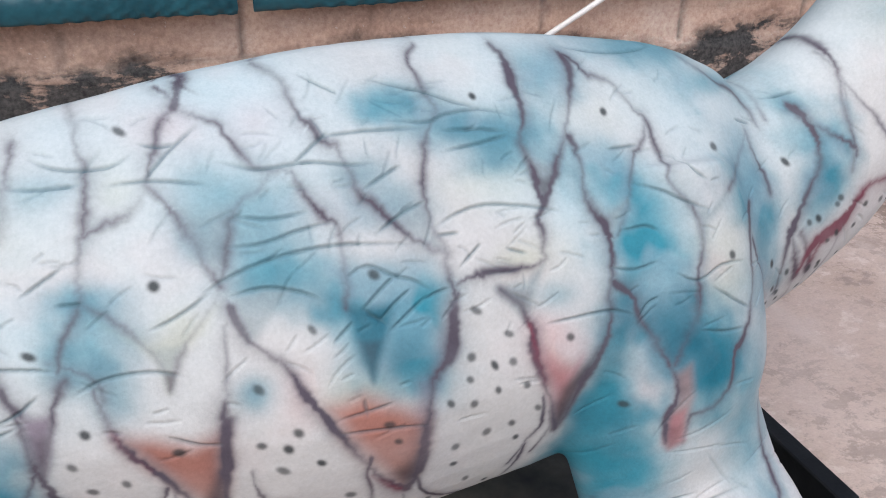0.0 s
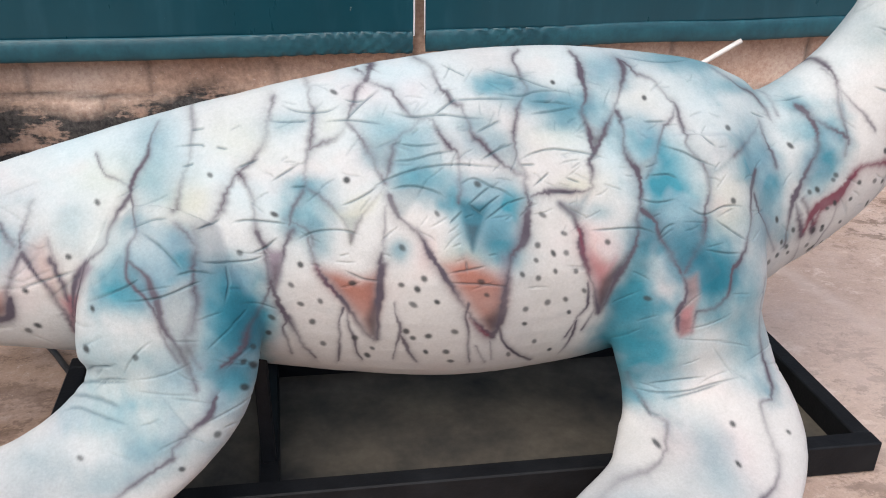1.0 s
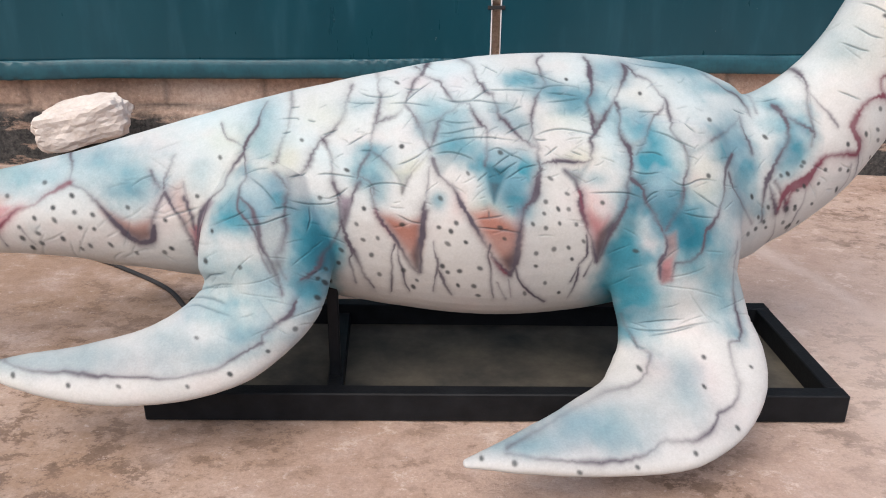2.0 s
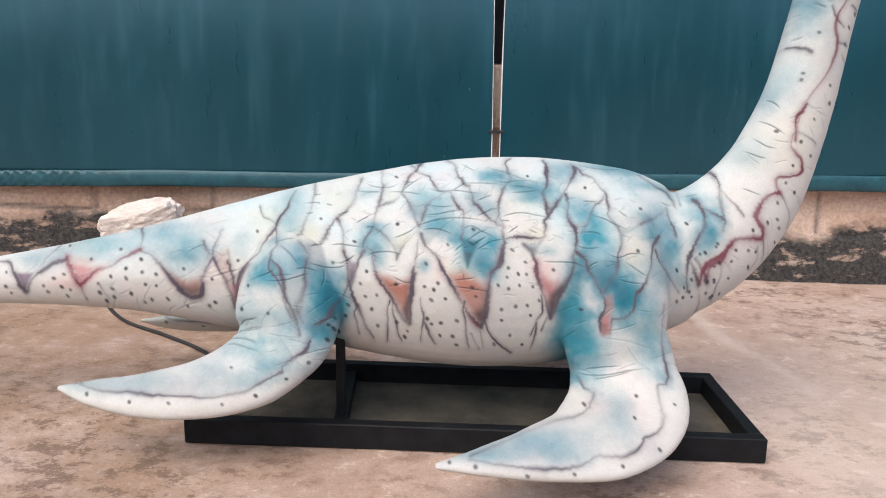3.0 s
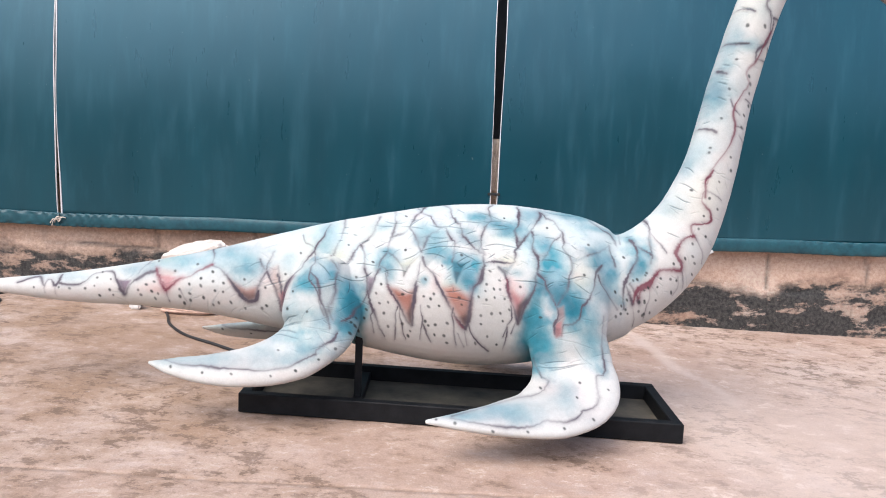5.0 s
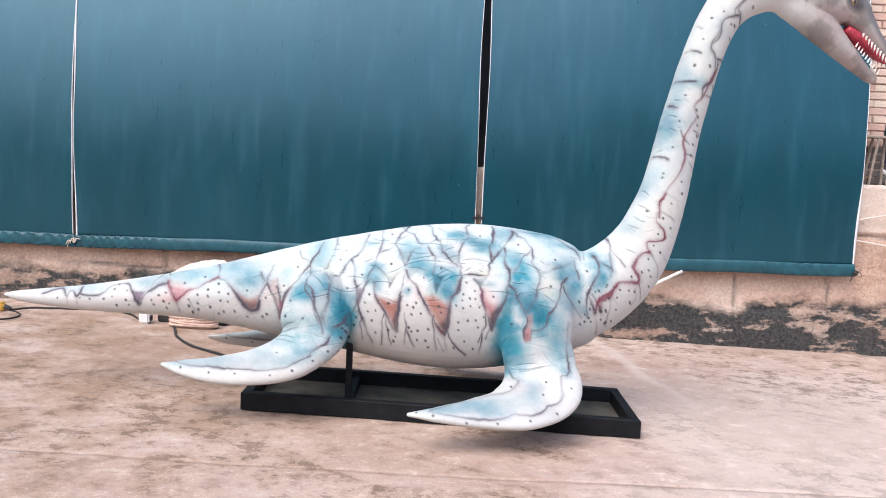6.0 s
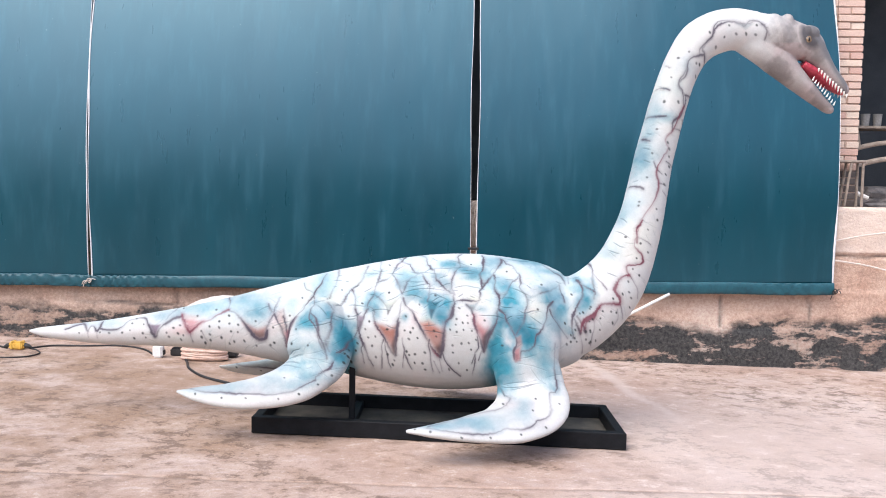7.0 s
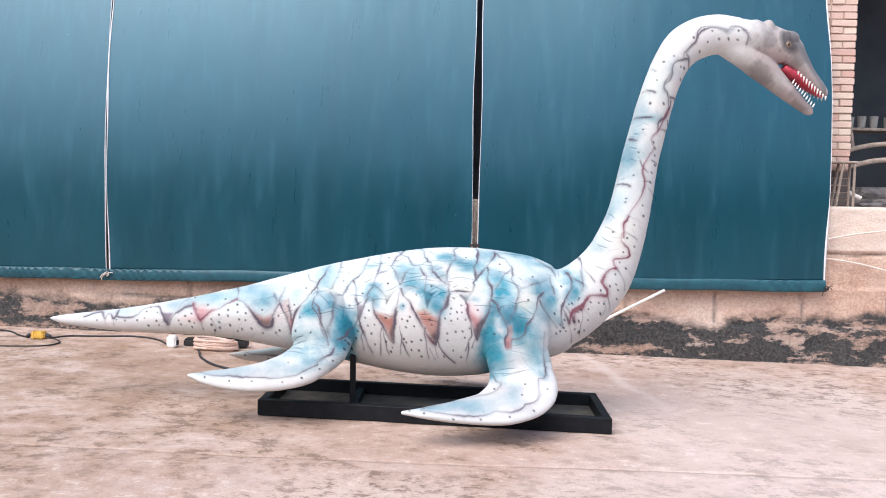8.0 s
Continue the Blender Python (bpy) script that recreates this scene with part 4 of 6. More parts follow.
line("crease", 0.0101, 1, [(-0.631, 0.719), (-0.581, 0.726), (-0.529, 0.717), (-0.498, 0.704)])
line("crease", 0.0077, 1, [(-0.591, 0.764), (-0.550, 0.784), (-0.505, 0.786)])
line("crease", 0.0077, 1, [(-0.617, 0.736), (-0.571, 0.750), (-0.529, 0.751)])
# the flank, plate by plate
line("vein", 0.0100, 0.40, [(-0.341, 1.319), (-0.336, 1.275), (-0.341, 1.238), (-0.345, 1.198), (-0.358, 1.160), (-0.368, 1.125), (-0.374, 1.091)])
line("vein", 0.0110, 0.50, [(-0.164, 1.320), (-0.173, 1.287), (-0.181, 1.259), (-0.186, 1.228), (-0.201, 1.202), (-0.224, 1.176), (-0.252, 1.154)])
line("vein", 0.0120, 0.60, [(-0.247, 1.156), (-0.232, 1.133), (-0.222, 1.101), (-0.221, 1.061), (-0.216, 1.029), (-0.202, 1.001)])
line("vein", 0.0120, 0.48, [(-0.252, 1.154), (-0.273, 1.114), (-0.287, 1.080), (-0.308, 1.061), (-0.336, 1.038)])
line("vein", 0.0100, 0.50, [(-0.096, 1.368), (-0.091, 1.340), (-0.090, 1.305), (-0.085, 1.276), (-0.091, 1.239), (-0.098, 1.212), (-0.106, 1.177), (-0.112, 1.150), (-0.114, 1.124), (-0.122, 1.107), (-0.143, 1.073), (-0.150, 1.046)])
line("vein", 0.0090, 0.42, [(-0.016, 1.251), (-0.029, 1.230), (-0.046, 1.218), (-0.073, 1.211), (-0.097, 1.199)])
line("vein", 0.0120, 0.80, [(0.059, 1.396), (0.048, 1.378), (0.036, 1.347)])
line("vein", 0.0080, 0.60, [(0.018, 1.380), (0.033, 1.366), (0.037, 1.347)])
line("vein", 0.0090, 0.60, [(0.036, 1.345), (0.015, 1.328), (0.005, 1.299), (-0.006, 1.276), (-0.016, 1.253)])
line("vein", 0.0090, 0.55, [(0.036, 1.347), (0.058, 1.333), (0.080, 1.323), (0.091, 1.305), (0.105, 1.278), (0.121, 1.259), (0.143, 1.253), (0.161, 1.250), (0.169, 1.226), (0.182, 1.202), (0.193, 1.187), (0.206, 1.177), (0.205, 1.154), (0.204, 1.127), (0.202, 1.099), (0.197, 1.073)])
line("vein", 0.0100, 0.45, [(-0.016, 1.251), (-0.000, 1.233), (0.011, 1.214), (0.018, 1.195), (0.029, 1.176), (0.034, 1.153), (0.043, 1.134), (0.050, 1.120)])
line("vein", 0.0100, 0.40, [(0.138, 1.252), (0.117, 1.230), (0.092, 1.217), (0.078, 1.195), (0.068, 1.164), (0.059, 1.138), (0.050, 1.120)])
line("vein", 0.0100, 0.62, [(0.150, 1.402), (0.164, 1.392), (0.182, 1.374), (0.185, 1.347), (0.192, 1.321), (0.204, 1.306), (0.214, 1.285), (0.229, 1.277), (0.234, 1.255), (0.241, 1.235), (0.243, 1.216), (0.261, 1.196), (0.281, 1.171), (0.302, 1.147), (0.325, 1.131), (0.343, 1.120), (0.345, 1.096), (0.348, 1.077), (0.350, 1.063)])
line("vein", 0.0090, 0.52, [(0.390, 1.410), (0.368, 1.387), (0.372, 1.359), (0.375, 1.332), (0.382, 1.311), (0.369, 1.292), (0.355, 1.272), (0.344, 1.243), (0.336, 1.215), (0.333, 1.187), (0.334, 1.158), (0.345, 1.134), (0.348, 1.115)])
line("vein", 0.0100, 0.85, [(0.508, 1.400), (0.517, 1.370), (0.512, 1.337), (0.513, 1.305), (0.505, 1.274), (0.492, 1.255), (0.497, 1.229), (0.502, 1.204), (0.501, 1.180), (0.506, 1.165)])
line("vein", 0.0100, 0.75, [(0.622, 1.379), (0.625, 1.356), (0.611, 1.328), (0.597, 1.296), (0.574, 1.260), (0.559, 1.236), (0.542, 1.212), (0.526, 1.188), (0.508, 1.161)])
line("vein", 0.0090, 0.70, [(0.505, 1.162), (0.492, 1.146), (0.494, 1.126), (0.490, 1.098), (0.491, 1.088), (0.467, 1.081), (0.431, 1.084), (0.405, 1.086), (0.379, 1.083), (0.353, 1.076)])
line("vein", 0.0090, 0.60, [(0.626, 1.375), (0.641, 1.355), (0.652, 1.338), (0.684, 1.326), (0.697, 1.303), (0.712, 1.275), (0.725, 1.261), (0.725, 1.232), (0.730, 1.205), (0.719, 1.175), (0.734, 1.148), (0.753, 1.126)])
line("vein", 0.0080, 0.45, [(0.722, 1.253), (0.710, 1.233), (0.685, 1.213), (0.669, 1.188), (0.657, 1.159), (0.639, 1.125), (0.621, 1.101)])
line("vein", 0.0110, 0.82, [(0.577, 1.250), (0.582, 1.229), (0.583, 1.204), (0.578, 1.169), (0.586, 1.139), (0.601, 1.123), (0.606, 1.102), (0.606, 1.072), (0.599, 1.043), (0.594, 1.014), (0.593, 0.983), (0.585, 0.953), (0.570, 0.923), (0.552, 0.893), (0.541, 0.860), (0.532, 0.824), (0.522, 0.803)])
line("vein", 0.0090, 0.60, [(0.753, 1.126), (0.759, 1.100), (0.762, 1.074), (0.758, 1.054), (0.748, 1.030), (0.746, 0.999), (0.742, 0.974), (0.737, 0.954)])
line("vein", 0.0090, 0.40, [(0.840, 1.140), (0.888, 1.163), (0.933, 1.194), (0.963, 1.221)])
line("vein", 0.0100, 0.55, [(0.872, 1.356), (0.903, 1.331), (0.933, 1.309), (0.974, 1.285), (0.991, 1.255), (0.998, 1.225)])
line("vein", 0.0080, 0.40, [(1.023, 1.300), (1.019, 1.265), (1.020, 1.235)])
line("vein", 0.0080, 0.60, [(0.963, 1.221), (0.965, 1.192), (0.973, 1.163), (0.984, 1.135), (0.988, 1.112)])
line("vein", 0.0080, 0.82, [(0.915, 1.107), (0.884, 1.067), (0.874, 1.026), (0.867, 0.984), (0.855, 0.954), (0.845, 0.930), (0.821, 0.901), (0.807, 0.887), (0.802, 0.845), (0.791, 0.824), (0.762, 0.806), (0.727, 0.802)])
line("vein", 0.0080, 0.60, [(0.891, 1.050), (0.907, 1.010), (0.959, 0.955), (1.005, 0.909)])
line("vein", 0.0100, 0.92, [(1.040, 0.916), (1.030, 0.956), (1.027, 0.993), (1.030, 1.028), (1.040, 1.051), (1.055, 1.084), (1.069, 1.111), (1.084, 1.139), (1.090, 1.167), (1.090, 1.195), (1.082, 1.219), (1.073, 1.243), (1.062, 1.255)])
line("vein", 0.0120, 0.75, [(1.065, 1.249), (1.084, 1.230), (1.101, 1.212), (1.131, 1.192), (1.159, 1.173)])
line("vein", 0.0090, 0.65, [(1.146, 1.374), (1.149, 1.356), (1.156, 1.330), (1.156, 1.294), (1.151, 1.248), (1.156, 1.208), (1.162, 1.156)])
line("vein", 0.0120, 0.85, [(1.056, 1.032), (1.078, 1.000), (1.103, 0.966), (1.109, 0.949)])
line("red_vein", 0.0150, 1.00, [(1.104, 0.972), (1.108, 0.997), (1.121, 1.020), (1.145, 1.036), (1.161, 1.052), (1.176, 1.075), (1.198, 1.102)])
line("vein", 0.0100, 0.85, [(0.417, 1.056), (0.441, 1.034), (0.450, 1.014), (0.460, 0.993), (0.459, 0.968), (0.464, 0.942), (0.477, 0.909), (0.492, 0.879), (0.503, 0.848), (0.519, 0.807)])
line("red_vein", 0.0090, 0.60, [(0.455, 0.999), (0.461, 0.968), (0.467, 0.937), (0.483, 0.903)])
line("vein", 0.0130, 0.92, [(0.354, 1.062), (0.347, 1.039), (0.342, 1.011), (0.333, 0.983), (0.313, 0.962), (0.302, 0.939), (0.297, 0.909), (0.294, 0.866), (0.292, 0.832), (0.286, 0.796), (0.275, 0.775)])
line("vein", 0.0100, 0.92, [(0.060, 1.093), (0.070, 1.060), (0.090, 1.036), (0.111, 1.016), (0.126, 0.987), (0.138, 0.962), (0.154, 0.937), (0.167, 0.911), (0.186, 0.883), (0.205, 0.853), (0.227, 0.820), (0.255, 0.790), (0.275, 0.775)])
line("red_vein", 0.0080, 0.55, [(0.217, 0.822), (0.239, 0.799), (0.262, 0.778)])
line("vein", 0.0090, 0.78, [(-0.114, 1.016), (-0.110, 0.988), (-0.102, 0.959), (-0.091, 0.934), (-0.071, 0.907), (-0.051, 0.878), (-0.027, 0.842), (-0.005, 0.802), (0.013, 0.783), (0.023, 0.782)])
line("vein", 0.0120, 0.88, [(0.036, 0.976), (0.033, 0.938), (0.029, 0.898), (0.026, 0.842), (0.023, 0.784)])
line("vein", 0.0080, 0.35, [(0.060, 1.091), (0.049, 1.066), (0.045, 1.030), (0.040, 0.994), (0.035, 0.957)])
line("red_vein", 0.0070, 0.35, [(-0.102, 0.959), (-0.087, 0.929), (-0.064, 0.896)])
line("vein", 0.0080, 0.35, [(-0.117, 1.120), (-0.088, 1.104), (-0.064, 1.080), (-0.044, 1.056), (-0.031, 1.027), (-0.028, 1.001)])
line("vein", 0.0080, 0.35, [(0.049, 1.111), (0.029, 1.086), (0.004, 1.061), (-0.011, 1.035), (-0.025, 1.004)])
line("vein", 0.0080, 0.42, [(-0.157, 1.056), (-0.132, 1.045), (-0.108, 1.025), (-0.106, 1.002)])
line("vein", 0.0100, 0.88, [(-0.215, 1.034), (-0.202, 0.996), (-0.199, 0.968), (-0.196, 0.939), (-0.190, 0.913), (-0.183, 0.886), (-0.175, 0.863), (-0.164, 0.844), (-0.150, 0.811), (-0.136, 0.774), (-0.111, 0.737)])
line("vein", 0.0100, 0.60, [(-0.142, 1.032), (-0.158, 1.006), (-0.167, 0.975), (-0.176, 0.947), (-0.186, 0.913)])
line("vein", 0.0060, 0.85, [(-0.175, 0.863), (-0.169, 0.838), (-0.178, 0.821), (-0.171, 0.793), (-0.163, 0.752)])
line("vein", 0.0055, 0.92, [(-0.048, 0.861), (-0.057, 0.833), (-0.057, 0.801), (-0.058, 0.766), (-0.060, 0.725)])
line("vein", 0.0050, 0.75, [(-0.040, 0.849), (-0.037, 0.819), (-0.025, 0.784), (-0.021, 0.754), (-0.007, 0.726)])
line("vein", 0.0050, 0.75, [(0.057, 0.868), (0.061, 0.839), (0.070, 0.814), (0.070, 0.795), (0.064, 0.761), (0.060, 0.725)])
line("vein", 0.0055, 0.85, [(0.070, 0.795), (0.080, 0.774), (0.094, 0.742), (0.113, 0.713)])
line("vein", 0.0055, 0.90, [(0.213, 0.857), (0.209, 0.823), (0.220, 0.790), (0.223, 0.747), (0.236, 0.704)])
line("vein", 0.0050, 0.60, [(0.240, 0.751), (0.256, 0.723), (0.273, 0.699)])
line("vein", 0.0050, 0.65, [(0.270, 0.759), (0.286, 0.705)])
line("vein", 0.0055, 0.85, [(0.287, 0.790), (0.305, 0.750), (0.343, 0.714), (0.391, 0.686)])
line("vein", 0.0055, 0.88, [(0.480, 0.881), (0.489, 0.832), (0.482, 0.814), (0.469, 0.797), (0.463, 0.771), (0.454, 0.750)])
line("vein", 0.0050, 0.78, [(0.471, 0.790), (0.471, 0.754), (0.465, 0.722), (0.459, 0.699)])
line("vein", 0.0050, 0.65, [(0.497, 0.849), (0.508, 0.816), (0.500, 0.791), (0.491, 0.764)])
line("vein", 0.0140, 0.50, [(-0.339, 1.051), (-0.337, 1.018), (-0.342, 0.987), (-0.344, 0.946), (-0.341, 0.903), (-0.353, 0.855), (-0.367, 0.832), (-0.343, 0.775)])
line("vein", 0.0110, 0.75, [(-0.302, 0.772), (-0.274, 0.788), (-0.258, 0.807), (-0.248, 0.838), (-0.228, 0.861), (-0.206, 0.899), (-0.197, 0.929)])
line("vein", 0.0100, 0.40, [(-0.371, 1.064), (-0.350, 1.041), (-0.337, 1.018)])
line("vein", 0.0100, 0.85, [(0.602, 1.033), (0.632, 1.009), (0.643, 0.972), (0.660, 0.944), (0.673, 0.918), (0.686, 0.891)])
line("vein", 0.0110, 0.50, [(0.745, 0.994), (0.738, 0.969), (0.729, 0.944), (0.713, 0.920), (0.697, 0.890)])
line("vein", 0.0080, 0.85, [(0.686, 0.891), (0.696, 0.869), (0.699, 0.836), (0.688, 0.815), (0.682, 0.793), (0.688, 0.757)])
line("vein", 0.0070, 0.60, [(0.718, 0.753), (0.722, 0.783), (0.724, 0.800)])
patch("grey", 0.0120, 0.50, [(-0.090, 1.221), (-0.051, 1.214), (-0.074, 1.203), (-0.103, 1.181), (-0.105, 1.195)])
patch("grey", 0.0160, 0.42, [(0.007, 1.214), (0.079, 1.218), (0.068, 1.164), (0.050, 1.123), (0.029, 1.172)])
patch("grey", 0.0100, 0.60, [(0.281, 1.171), (0.307, 1.179), (0.334, 1.191), (0.333, 1.153), (0.344, 1.124), (0.320, 1.131), (0.298, 1.152)])
patch("grey", 0.0090, 0.75, [(0.495, 1.244), (0.510, 1.224), (0.537, 1.212), (0.545, 1.216), (0.527, 1.183), (0.506, 1.160), (0.499, 1.190)])
patch("dark", 0.0070, 0.50, [(0.503, 1.197), (0.533, 1.199), (0.507, 1.160)])
patch("grey", 0.0090, 0.70, [(0.408, 1.062), (0.460, 1.062), (0.488, 1.080), (0.468, 1.037), (0.450, 1.009), (0.431, 1.031)])
patch("dark", 0.0080, 0.35, [(0.427, 1.050), (0.463, 1.047), (0.450, 1.007)])
patch("grey", 0.0100, 0.65, [(0.579, 1.174), (0.606, 1.137), (0.649, 1.149), (0.627, 1.121), (0.605, 1.088), (0.593, 1.128)])
patch("grey", 0.0090, 0.75, [(0.734, 1.148), (0.753, 1.123), (0.788, 1.116), (0.840, 1.140), (0.808, 1.117), (0.779, 1.099), (0.761, 1.071), (0.756, 1.101)])
patch("red", 0.0180, 0.60, [(0.464, 0.958), (0.496, 0.938), (0.525, 0.919), (0.541, 0.933), (0.532, 0.873), (0.519, 0.827), (0.492, 0.879)])
patch("pink", 0.0200, 0.40, [(0.471, 1.007), (0.523, 0.981), (0.557, 0.957), (0.527, 0.907), (0.480, 0.946)])
patch("orange", 0.0140, 0.45, [(0.478, 0.966), (0.525, 0.919), (0.513, 0.887), (0.484, 0.913)])
patch("dark", 0.0130, 0.80, [(0.513, 0.887), (0.569, 0.940), (0.544, 0.871), (0.529, 0.812), (0.516, 0.805), (0.506, 0.859)])
patch("purple", 0.0160, 0.45, [(0.303, 0.963), (0.342, 1.049), (0.338, 0.997), (0.308, 0.943), (0.294, 0.866), (0.280, 0.912), (0.281, 0.956)])
patch("grey", 0.0080, 0.75, [(0.061, 1.097), (0.102, 1.112), (0.137, 1.105), (0.108, 1.080), (0.086, 1.054), (0.073, 1.046), (0.063, 1.074)])
patch("orange", 0.0220, 0.92, [(0.159, 0.946), (0.206, 0.956), (0.292, 0.905), (0.295, 0.855), (0.284, 0.810), (0.266, 0.785), (0.215, 0.846), (0.176, 0.900)])
patch("dark", 0.0150, 0.80, [(0.242, 0.818), (0.290, 0.850), (0.291, 0.795), (0.275, 0.773)])
patch("teal", 0.0090, 0.85, [(0.199, 1.072), (0.263, 1.067), (0.244, 1.022), (0.221, 0.971), (0.209, 0.998), (0.203, 1.035)])
patch("dark", 0.0070, 0.40, [(0.209, 1.026), (0.237, 1.023), (0.220, 0.971)])
patch("orange", 0.0200, 0.92, [(-0.098, 0.949), (-0.055, 0.941), (-0.012, 0.922), (0.029, 0.938), (0.025, 0.854), (0.009, 0.801), (-0.026, 0.848), (-0.067, 0.907)])
patch("dark", 0.0110, 0.80, [(-0.004, 0.834), (0.028, 0.898), (0.023, 0.781), (0.007, 0.791)])
patch("olive", 0.0100, 0.50, [(-0.093, 1.095), (-0.044, 1.065), (0.018, 1.069), (0.043, 1.098), (-0.001, 1.052), (-0.019, 1.026), (-0.028, 1.000), (-0.033, 1.037), (-0.057, 1.066)])
patch("grey", 0.0080, 0.50, [(-0.040, 1.055), (-0.001, 1.057), (-0.017, 1.026), (-0.026, 1.001), (-0.034, 1.028)])
patch("dark", 0.0040, 0.60, [(-0.031, 1.025), (-0.018, 1.024), (-0.027, 0.999)])
patch("purple", 0.0100, 0.70, [(-0.200, 0.996), (-0.164, 0.993), (-0.173, 0.947), (-0.186, 0.916), (-0.196, 0.939)])
patch("dark", 0.0080, 0.45, [(-0.192, 0.967), (-0.173, 0.966), (-0.186, 0.916), (-0.192, 0.934)])
patch("grey", 0.0140, 0.60, [(-0.377, 0.928), (-0.345, 0.938), (-0.343, 0.887), (-0.358, 0.839), (-0.384, 0.861)])
patch("orange", 0.0100, 0.50, [(0.696, 0.874), (0.723, 0.887), (0.730, 0.833), (0.722, 0.800), (0.724, 0.753), (0.697, 0.744), (0.685, 0.757), (0.684, 0.804), (0.698, 0.825)])
patch("red", 0.0100, 0.50, [(0.689, 0.809), (0.715, 0.812), (0.720, 0.753), (0.697, 0.744), (0.686, 0.763)])
patch("dark", 0.0070, 0.35, [(0.692, 0.783), (0.713, 0.787), (0.713, 0.748), (0.695, 0.747)])
sprays("blue", 0.95, [(0.674, 1.076, 0.044, 0.040), (-0.275, 0.867, 0.046, 0.055)])
sprays("blue", 0.88, [(0.267, 1.010, 0.043, 0.042), (0.296, 1.054, 0.029, 0.046), (0.689, 0.942, 0.050, 0.046), (0.592, 0.817, 0.035, 0.082), (0.638, 0.724, 0.047, 0.061), (0.763, 0.893, 0.053, 0.058)])
sprays("blue", 0.75, [(0.263, 1.067, 0.057, 0.020), (0.645, 1.185, 0.029, 0.030), (0.676, 1.137, 0.049, 0.040), (0.596, 0.909, 0.036, 0.068), (0.921, 1.128, 0.063, 0.032), (1.104, 1.126, 0.030, 0.051), (-0.270, 0.934, 0.050, 0.040), (-0.230, 0.835, 0.026, 0.026), (-0.366, 0.999, 0.029, 0.032)])
sprays("blue", 0.62, [(0.304, 0.968, 0.025, 0.039), (0.247, 1.100, 0.047, 0.018), (-0.124, 1.044, 0.030, 0.022), (0.341, 1.324, 0.046, 0.026), (0.418, 1.279, 0.062, 0.020), (0.460, 1.256, 0.042, 0.025), (0.579, 1.351, 0.041, 0.033), (0.684, 1.014, 0.042, 0.036), (0.626, 1.000, 0.035, 0.041), (0.572, 0.753, 0.016, 0.033), (0.914, 1.309, 0.067, 0.018), (0.955, 1.059, 0.037, 0.055), (1.062, 1.255, 0.024, 0.017)])
sprays("blue", 0.50, [(-0.102, 1.092, 0.039, 0.025), (0.619, 1.202, 0.035, 0.040), (0.110, 1.179, 0.049, 0.045), (0.139, 1.118, 0.071, 0.020), (0.103, 1.116, 0.035, 0.022), (0.072, 0.979, 0.019, 0.019), (0.306, 1.325, 0.025, 0.015), (0.826, 1.368, 0.072, 0.024), (0.938, 1.182, 0.045, 0.044), (1.073, 1.202, 0.042, 0.034), (0.775, 0.804, 0.052, 0.030), (-0.099, 1.127, 0.035, 0.013)])
sprays("blue", 0.38, [(-0.093, 1.001, 0.017, 0.023), (0.081, 1.237, 0.045, 0.023), (0.041, 1.203, 0.027, 0.036), (0.248, 1.235, 0.038, 0.019), (0.289, 1.190, 0.039, 0.023), (0.540, 1.227, 0.022, 0.040), (0.745, 1.384, 0.085, 0.019), (0.862, 0.845, 0.040, 0.071), (0.855, 0.727, 0.066, 0.062), (0.995, 1.273, 0.043, 0.030), (0.911, 0.966, 0.063, 0.062), (1.069, 1.106, 0.024, 0.046), (0.505, 1.033, 0.027, 0.015), (-0.140, 1.261, 0.044, 0.019), (0.449, 1.230, 0.042, 0.014), (0.203, 1.035, 0.013, 0.050)])
sprays("teal", 0.70, [(0.699, 0.936, 0.032, 0.043), (0.756, 0.878, 0.029, 0.040), (-0.269, 0.852, 0.020, 0.046)])
sprays("teal", 0.45, [(0.609, 0.748, 0.034, 0.060), (0.266, 0.992, 0.027, 0.023), (0.620, 0.990, 0.029, 0.031)])
sprays("olive", 0.40, [(0.794, 1.004, 0.052, 0.031), (0.458, 1.094, 0.031, 0.013), (0.206, 0.959, 0.037, 0.019), (0.002, 1.079, 0.026, 0.018), (-0.348, 1.106, 0.042, 0.035)])
sprays("olive", 0.25, [(0.814, 1.064, 0.049, 0.031), (-0.052, 1.251, 0.022, 0.023), (-0.247, 1.232, 0.052, 0.036), (0.423, 1.204, 0.051, 0.024)])
sprays("pink", 0.28, [(0.771, 1.027, 0.030, 0.020), (0.647, 0.861, 0.032, 0.054), (0.480, 0.976, 0.027, 0.030), (0.020, 1.327, 0.027, 0.020), (0.131, 1.320, 0.037, 0.030), (0.125, 0.968, 0.018, 0.028)])
dots(0.0072, [(-0.305, 1.158), (-0.026, 1.132), (-0.036, 1.324), (0.443, 1.324), (0.241, 1.108), (0.077, 0.986), (0.152, 1.052), (-0.178, 1.069), (-0.254, 0.994), (-0.132, 0.962), (-0.154, 0.920), (-0.137, 0.876), (-0.096, 0.880), (-0.115, 0.833), (-0.094, 0.777), (-0.025, 0.789), (0.013, 0.758), (0.003, 0.738), (-0.028, 0.916), (0.072, 0.907), (0.105, 0.896), (0.119, 0.918), (0.097, 0.862), (0.146, 0.866), (0.084, 0.800), (0.099, 0.782), (0.132, 0.785), (0.188, 0.792), (0.130, 0.743), (0.175, 0.740), (0.190, 0.711), (0.238, 0.904), (0.251, 0.874)])
